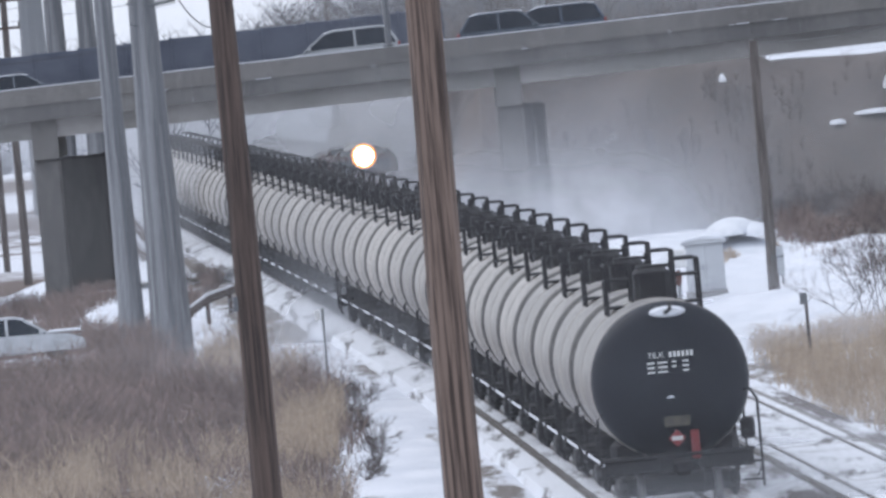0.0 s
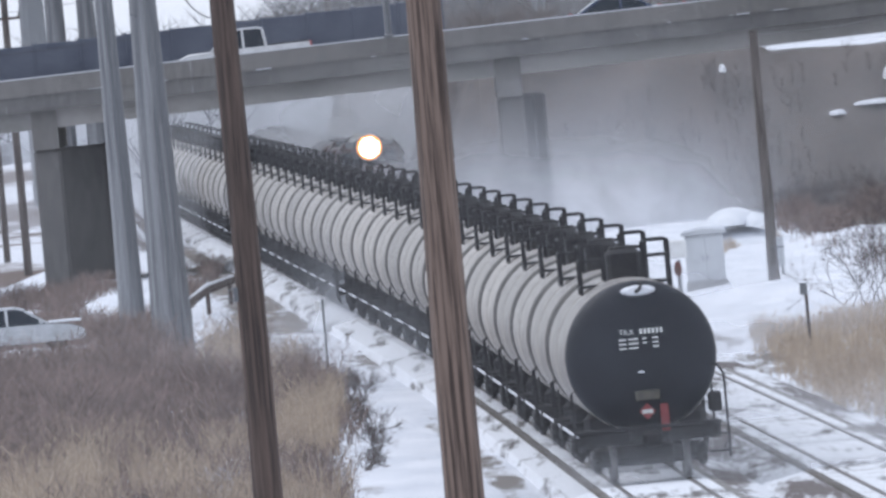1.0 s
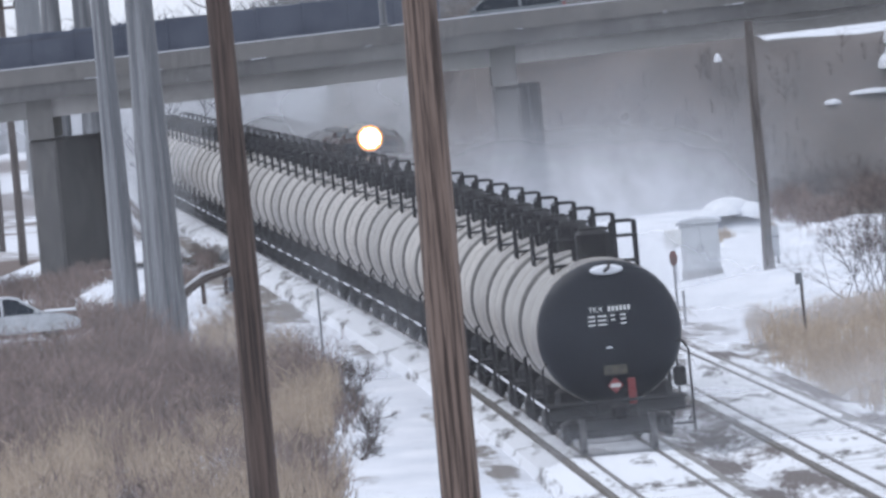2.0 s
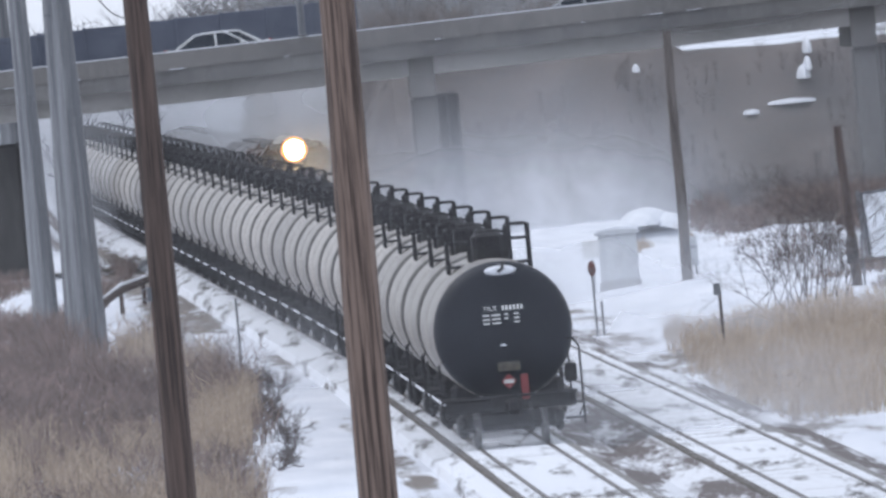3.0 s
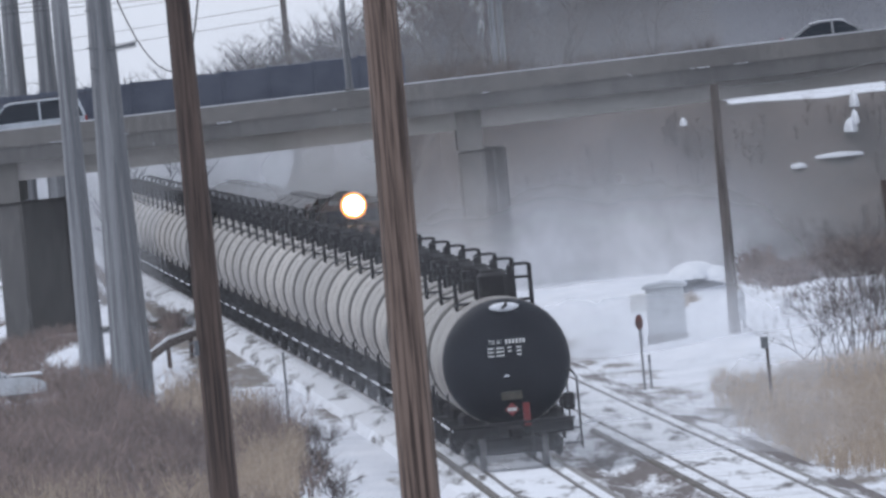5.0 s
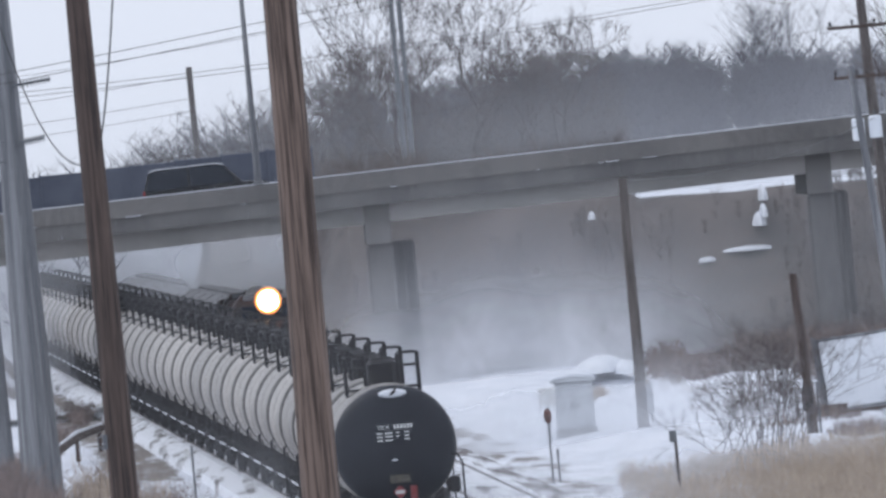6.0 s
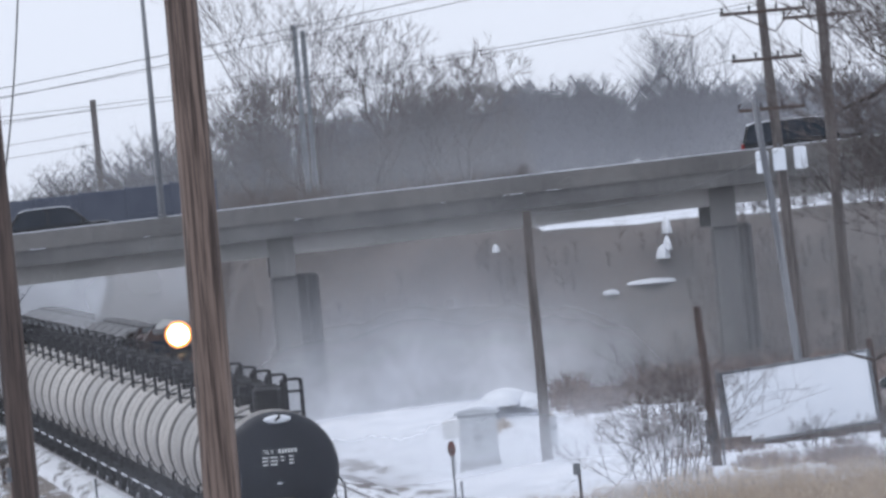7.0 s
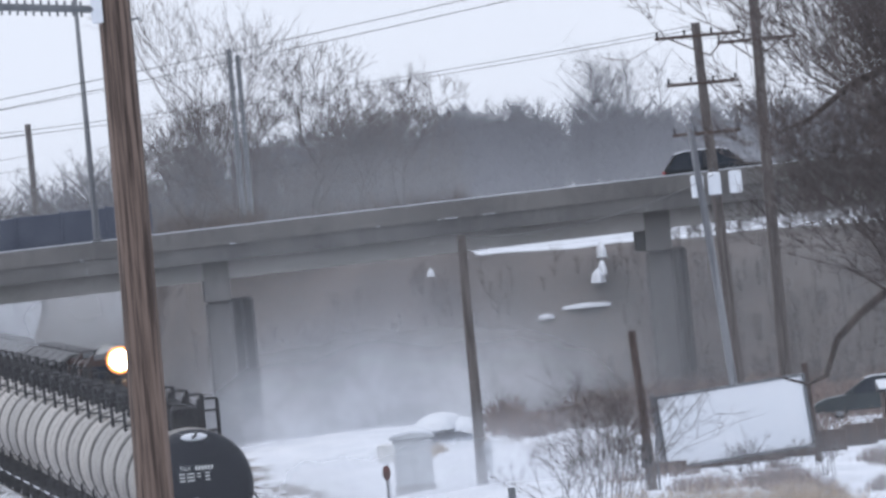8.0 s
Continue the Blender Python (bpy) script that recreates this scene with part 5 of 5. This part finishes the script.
# ---------------------------------------------------------------- road vehicles
def vehicle(name, colour, label, style="sedan"):
    """A car that faces +x; its base is on the road under its middle."""
    top = root(name, label, "car", "vehicles")
    paint = plain(name + "_paint", colour, 0.16)
    L, Wd, H, belt = {"sedan": (4.75, 1.82, 1.45, 0.92), "suv": (5.55, 2.0, 1.92, 1.12), "van": (5.1, 1.95, 1.76, 1.05), "pickup": (5.85, 2.0, 1.88, 1.10), "crossover": (4.75, 1.9, 1.76, 1.06)}[style]
    x0, x1 = -L / 2, L / 2
    nose = {"sedan": 0.78, "suv": 1.0, "van": 0.85, "pickup": 1.02, "crossover": 0.98}[style]
    tail = {"sedan": 0.95, "suv": 1.1, "van": 1.05, "pickup": 1.08, "crossover": 1.05}[style]
    prof = [(x0, 0.35), (x0 - 0.02, 0.6), (x0 + 0.05, tail), (x0 + 0.3, belt), (x1 - 1.45, belt), (x1 - 0.5, nose + 0.06), (x1 - 0.1, nose - 0.1), (x1, 0.55), (x1 - 0.05, 0.3), (x0 + 0.2, 0.28)]
    rings = []
    for yy, k in ((-Wd / 2, 0.90), (-Wd / 2 + 0.08, 1.0), (Wd / 2 - 0.08, 1.0), (Wd / 2, 0.90)):
        rings.append([(a * (0.985 if k < 1 else 1), yy, 0.62 + (b - 0.62) * k) for a, b in prof])
    part("body", Shape().loft(rings), paint, top)
    cab = {"sedan": [(x0 + 0.45, belt - 0.02), (x0 + 1.25, H - 0.06), (x0 + 1.7, H), (x0 + 2.5, H), (x1 - 1.95, H - 0.08), (x1 - 1.2, belt - 0.02)],
           "suv": [(x0 + 0.06, belt - 0.02), (x0 + 0.3, H - 0.08), (x0 + 0.6, H), (x1 - 2.4, H), (x1 - 2.05, H - 0.08), (x1 - 1.35, belt - 0.02)],
           "crossover": [(x0 + 0.06, belt - 0.02), (x0 + 0.55, H - 0.08), (x0 + 0.9, H), (x1 - 2.3, H), (x1 - 1.95, H - 0.08), (x1 - 1.25, belt - 0.02)],
           "van": [(x0 + 0.06, belt - 0.02), (x0 + 0.4, H - 0.08), (x0 + 0.8, H), (x1 - 2.3, H), (x1 - 1.85, H - 0.1), (x1 - 0.95, belt - 0.02)],
           "pickup": [(x0 + 1.95, belt - 0.02), (x0 + 2.05, H - 0.06), (x0 + 2.3, H), (x1 - 2.5, H), (x1 - 2.2, H - 0.08), (x1 - 1.5, belt - 0.02)]}[style]
    hw, tw = Wd / 2 - 0.06, Wd / 2 - 0.28
    rings = []
    for s in (-1, 1):
        rings.append([(a, s * (hw + (tw - hw) * max(0, (b - belt) / (H - belt))), b) for a, b in cab])
    part("greenhouse", Shape().loft(rings), M_GLASS, top, "dark tinted windows", smooth=False)
    roof = [(a, b) for a, b in cab[1:-1]]
    part("roof", Shape().loft([[(a, s * (tw + 0.03), b + d) for a, b in roof for d in (0,)] + [(a, s * (tw + 0.03), b + 0.05) for a, b in reversed(roof)] for s in (-1, 1)]), paint, top)
    # the sky's highlight along the roof edge, drawn as a white snow strip
    part("roof_snow", Shape().loft([[(a, s * (tw + 0.0), b + 0.052) for a, b in roof] + [(a, s * (tw - 0.06), b + 0.085) for a, b in reversed(roof)] for s in (-1, 1)]), M_SNOWCAP, top, "thin white snow strip standing for the roof's sky highlight")
    for s in (-1, 1):
        def at(a, b):
            return (a, s * (hw + 0.012 + (tw - hw) * max(0, (b - belt) / (H - belt))), b)
        part("pillar", Shape().tube([at(*cab[0]), at(*cab[1])], 0.06, 6), paint, top)
        part("pillar", Shape().tube([at(*cab[-1]), at(*cab[-2])], 0.045, 6), paint, top)
        mx = (cab[2][0] + cab[3][0]) / 2 + 0.1
        part("pillar", Shape().tube([at(mx, belt), at(mx, H - 0.02)], 0.05, 6), paint, top)
        part("mirror", Shape().box((cab[-1][0] - 0.25, s * (Wd / 2 + 0.08), belt + 0.06), (0.14, 0.2, 0.15), 0.03), paint, top)
        part("headlight", Shape().box((x1 - 0.12, s * (Wd / 2 - 0.3), nose - 0.2), (0.2, 0.4, 0.14), 0.03), M_LAMPCLR, top)
        part("tail_light", Shape().box((x0 + 0.02, s * (Wd / 2 - 0.18), tail - 0.12), (0.1, 0.24, 0.3), 0.02), M_LAMPRED, top)
        for wx in (x0 + 0.95, x1 - 0.95):
            r = 0.33 if style == "sedan" else 0.38
            tyre = part("wheel", Shape().lathe_y([(-0.11, r * 0.6), (-0.11, r * 0.95), (-0.07, r), (0.07, r), (0.11, r * 0.95), (0.11, r * 0.6)], (0, 0), 20), M_RUBBER, top, at=pose(wx, s * (Wd / 2 - 0.14), r))
            part("rim", Shape().lathe_y([(-0.115, 0.02), (-0.115, r * 0.6), (0.115, r * 0.6), (0.115, 0.02)], (0, 0), 14), M_GALV, tyre)
    if style == "pickup":
        part("bed_cover", Shape().box((x0 + 1.0, 0, belt + 0.02), (1.8, Wd - 0.12, 0.08), 0.02), M_BLK, top)
    return top


LANE_R, LANE_L = BR_Y + 3.4, BR_Y + 17.5


def road_pose(x, y, right):
    """On the bridge deck, level with its climb."""
    m = pose(x, y, deck_top(x) - 0.86, 0, 0, 0 if right else 180)
    tilt = math.degrees(math.atan(0.0222))
    return m @ pose(0, 0, 0, 0, -tilt if right else tilt, 0)


# name, colour, label, style, to the right?, nose at 0 s in metres along the bridge, speed in m/s
TRAFFIC = [
    ("minivan", (0.42, 0.44, 0.46), "silver minivan driving on the overpass", "van", False, -6.1, 28.7),
    ("minivan", (0.07, 0.09, 0.13), "dark blue minivan driving on the overpass", "van", False, 2.9, 26.6),
    ("suv", (0.08, 0.10, 0.13), "dark blue-grey hatchback with red tail lamps on the overpass", "crossover", True, 6.3, 32.0),
    ("sedan", (0.11, 0.13, 0.16), "blue-grey sedan driving on the overpass", "sedan", True, -15.0, 31.0),
    ("sedan", (0.05, 0.07, 0.13), "dark blue sedan driving on the overpass", "sedan", True, -22.4, 33.5),
    ("pickup", (0.72, 0.73, 0.75), "white pickup truck driving on the overpass", "pickup", False, 18.1, 28.8),
    ("sedan", (0.65, 0.66, 0.68), "white sedan driving on the overpass", "sedan", False, 34.3, 28.7),
    ("suv", (0.22, 0.24, 0.26), "grey crossover with red tail lamps on the overpass", "van", False, 51.9, 25.3),
    ("sedan", (0.68, 0.69, 0.70), "white sedan driving on the overpass", "sedan", False, 81.8, 29.8),
    ("sedan", (0.66, 0.67, 0.68), "white sedan driving on the overpass", "sedan", True, -87.8, 28.4),
    ("sedan", (0.40, 0.41, 0.43), "silver sedan driving on the overpass", "sedan", False, 81.2, 24.3),
    ("sedan", (0.03, 0.03, 0.035), "black sedan driving on the overpass", "sedan", True, -109.0, 29.4),
    ("sedan", (0.30, 0.31, 0.33), "grey sedan driving on the overpass", "sedan", True, -122.6, 28.9),
    ("suv", (0.55, 0.60, 0.66), "pale blue-white sport utility car on the overpass", "suv", False, 120.0, 27.7),
    ("suv", (0.012, 0.013, 0.016), "long black sport utility car on the overpass", "suv", True, -180.2, 29.9),
    ("suv", (0.014, 0.015, 0.018), "black sport utility car with roof rails on the overpass", "crossover", True, -220.7, 31.05),
]
VEHICLES = [(vehicle(a, b, c, d), e, f, g) for a, b, c, d, e, f, g in TRAFFIC]

parked = vehicle("parked_sedan", (0.50, 0.52, 0.54), "silver parked sedan with snow on its bonnet", "sedan")
parked.matrix_basis = pose(-14.2, 771, ground_z(-14.2, 771), 0, 0, 4)
part("bonnet_snow", Shape().box((1.75, 0, 0.95), (1.0, 1.6, 0.08), 0.03), M_SNOWCAP, parked, "thin snow on the bonnet")
parked2 = vehicle("parked_car", (0.03, 0.04, 0.042), "dark green parked car beside the billboard", "sedan")
parked2.matrix_basis = pose(27.0, 880, ground_z(27.0, 880) + 0.02, 0, 0, 178)


# ---------------------------------------------------------------- blowing snow
def veil_material(name, density, z0, z1, scale, soft, seed):
    """Airborne snow and haze as a white sheet colour: mostly clear, thicker near the ground and in drifting clouds."""
    m = bpy.data.materials.new(name)
    m.use_nodes = True
    n, l = m.node_tree.nodes, m.node_tree.links
    n.remove(n["Principled BSDF"])
    co, mp = n.new("ShaderNodeTexCoord"), n.new("ShaderNodeMapping")
    mp.inputs["Location"].default_value = (seed * 7.3, seed * 3.1, seed * 1.7)
    l.new(co.outputs["Object"], mp.inputs["Vector"])
    no = n.new("ShaderNodeTexNoise")
    no.inputs["Scale"].default_value, no.inputs["Detail"].default_value, no.inputs["Roughness"].default_value = scale, 4, 0.5
    l.new(mp.outputs[0], no.inputs["Vector"])
    sep = n.new("ShaderNodeSeparateXYZ")
    l.new(co.outputs["Object"], sep.inputs[0])
    up = n.new("ShaderNodeMapRange")
    up.interpolation_type = "SMOOTHSTEP"
    up.inputs["From Min"].default_value, up.inputs["From Max"].default_value = z0, z1
    up.inputs["To Min"].default_value, up.inputs["To Max"].default_value = 1.0, soft
    l.new(sep.outputs["Z"], up.inputs["Value"])
    cl = n.new("ShaderNodeMapRange")
    cl.inputs["From Min"].default_value, cl.inputs["From Max"].default_value = 0.3, 0.7
    cl.inputs["To Min"].default_value, cl.inputs["To Max"].default_value = 0.45, 1.35
    l.new(no.outputs["Fac"], cl.inputs["Value"])
    uvn = n.new("ShaderNodeMath")
    uvn.operation = "MULTIPLY"
    l.new(up.outputs[0], uvn.inputs[0])
    l.new(cl.outputs[0], uvn.inputs[1])
    # fade towards both ends of the cloud
    ab = n.new("ShaderNodeMath")
    ab.operation = "ABSOLUTE"
    l.new(sep.outputs["X"], ab.inputs[0])
    ends = n.new("ShaderNodeMapRange")
    ends.interpolation_type = "SMOOTHSTEP"
    ends.inputs["From Min"].default_value, ends.inputs["From Max"].default_value = 0.35, 1.0
    ends.inputs["To Min"].default_value, ends.inputs["To Max"].default_value = 1.0, 0.0
    l.new(ab.outputs[0], ends.inputs["Value"])
    allm = n.new("ShaderNodeMath")
    allm.operation = "MULTIPLY"
    l.new(uvn.outputs[0], allm.inputs[0])
    allm.inputs[1].default_value = density
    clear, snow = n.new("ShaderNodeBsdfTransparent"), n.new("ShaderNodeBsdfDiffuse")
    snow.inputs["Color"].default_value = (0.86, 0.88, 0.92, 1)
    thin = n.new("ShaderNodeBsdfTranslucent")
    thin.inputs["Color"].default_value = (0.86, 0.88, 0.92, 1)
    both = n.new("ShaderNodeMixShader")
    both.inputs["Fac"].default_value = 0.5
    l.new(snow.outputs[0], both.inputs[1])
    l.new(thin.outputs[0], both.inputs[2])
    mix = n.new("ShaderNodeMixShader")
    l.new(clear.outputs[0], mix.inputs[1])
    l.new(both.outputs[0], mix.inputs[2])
    return m, n, l, allm, ends, sep, mix


def veil(x, y, half, z0, z1, density, top_left, scale, seed, label, bow=6.0):
    """One bank of airborne snow and haze: a bowed, rippled, see-through white sheet across the line of the wind."""
    m, n, l, allm, ends, sep, mix = veil_material("snow_haze_sheet", density, z0, z1, scale, top_left, seed)
    div = n.new("ShaderNodeMath")
    div.operation = "DIVIDE"
    l.new(sep.outputs["X"], div.inputs[0])
    div.inputs[1].default_value = half
    ab = ends.inputs["Value"].links[0].from_node
    l.new(div.outputs[0], ab.inputs[0])
    fin = n.new("ShaderNodeMath")
    fin.operation, fin.use_clamp = "MULTIPLY", True
    l.new(allm.outputs[0], fin.inputs[0])
    l.new(ends.outputs[0], fin.inputs[1])
    l.new(fin.outputs[0], mix.inputs[0])
    l.new(mix.outputs[0], n["Material Output"].inputs["Surface"])
    vs, nx, nz = [], 40, 6
    ztop = max(z1, 4) if top_left <= 0 else 30
    for j in range(nz + 1):
        for i in range(nx + 1):
            u = -1 + 2 * i / nx
            vs.append((u * half, bow * (u * u + 0.25 * math.sin(u * 9 + seed)), -1.2 + (ztop + 1.2) * j / nz))
    fs = [(j * (nx + 1) + i, j * (nx + 1) + i + 1, (j + 1) * (nx + 1) + i + 1, (j + 1) * (nx + 1) + i) for j in range(nz) for i in range(nx)]
    ob = part("blowing_snow", Shape().add(vs, fs), m)
    ob.matrix_basis = pose(x, y, 0)
    ob.visible_shadow = False
    return tagged(ob, label, "blowing snow", "blowing snow", kind="stuff")


VEILS = [
    # pale sheet stands in for air haze, lifting the darks behind it
    veil(2, 446, 26, 2, 12, 0.045, 0.5, 0.10, 1, "thin haze of airborne snow over the yard", 3),
    veil(10, 660, 20, -0.5, 3.0, 0.34, 0.0, 0.25, 2, "low drift of snow blowing off the track", 8),
    veil(6.5, 786, 11, -0.5, 3.6, 0.56, 0.0, 0.22, 3, "bank of snow dust blowing behind the train", 5),
    veil(6.5, 1000, 13, -0.5, 5.6, 0.84, 0.02, 0.20, 4, "thick cloud of snow dust under the overpass", 5),
    veil(7.5, 1036, 13.5, -0.5, 6.8, 0.60, 0.03, 0.16, 5, "pale cloud of snow dust past the overpass", 3),
    veil(-9, 1335, 26, 5.2, 9.0, 0.86, 0.0, 0.10, 9, "pale snow dust hanging behind the oncoming train", 4),
    veil(3, 1142, 14.5, 5.2, 8.4, 0.74, 0.0, 0.12, 11, "bright snow dust thrown up round the oncoming train", 2),
    veil(21, 1006, 28, 4.5, 8.8, 0.25, 0.0, 0.10, 12, "thin haze of snow dust before the overpass", 2),
    # haze sheet: its pale colour whitens the woods behind
    veil(5, 1138, 95, 6, 17.5, 0.31, 0.0, 0.05, 6, "pale sheet standing for winter haze before the bare woods", 6),
]
SWIRLS = [
    (veil(0, 0, 7.0, -0.6, 1.7, 0.34, 0.0, 0.3, 7, "swirl of snow dust chasing the last tank car", 1.0), 2.8, 0.2),
    (veil(0, 0, 6.5, -0.6, 1.5, 0.34, 0.0, 0.3, 8, "low plume of snow dust beside the tank train", 1.0), 5.2, 24.0),
    (veil(0, 0, 6.5, -0.6, 1.5, 0.30, 0.0, 0.3, 10, "low plume of snow dust beside the tank train", 1.0), 5.4, 60.0),
]


# ---------------------------------------------------------------- what moves
def on_track(y, off):
    """Pose on the track with the thing's length along it."""
    a, b = track_x(y, off), track_x(y + CAR_LEN, off)
    return pose(a, y, 0, 0, 0, math.degrees(-math.atan2(b - a, CAR_LEN)))


def tail_y(t):
    """Distance of the tank train's tail."""
    return 459.5 + 21.6 * t


def loco_y(t):
    return 1072.0 - 12.3 * t


def motions():
    for i, car in enumerate(CARS):
        walk(car, [(0.5 * k, on_track(tail_y(0.5 * k) + i * CAR_LEN, 0.0)) for k in range(17)])
    for i, car in enumerate([LOCO, LOCO2] + HOPPERS):
        o = (0, 22)[i] if i < 2 else 44 + (i - 2) * CAR_LEN
        walk(car, [(0.5 * k, on_track(loco_y(0.5 * k) + o, 4.35)) for k in range(17)])
    for ob, dx, dy in SWIRLS:
        walk(ob, [(0.5 * k, pose(track_x(tail_y(0.5 * k) + dy) + dx, tail_y(0.5 * k) + dy, 0)) for k in range(17)])
    lengths = {"sedan": 4.75, "suv": 5.55, "van": 5.1, "pickup": 5.85, "crossover": 4.75}
    for (ob, right, nose, speed), row in zip(VEHICLES, TRAFFIC):
        half = lengths[row[3]] / 2
        s = 1 if right else -1
        walk(ob, [(0.5 * k, road_pose(nose + s * (speed * 0.5 * k - half), LANE_R if right else LANE_L, right)) for k in range(17)])
    for i, ob in enumerate(VEILS):
        x, y, z = ob.matrix_basis.translation
        d = (0.6, 2.0, 2.4, 2.2, 2.0, 0.8, 0.5, 0.8, 0.6)[i]
        walk(ob, [(0, pose(x - d * 2, y, z)), (4, pose(x, y, z)), (8, pose(x + d * 2, y, z))])


motions()
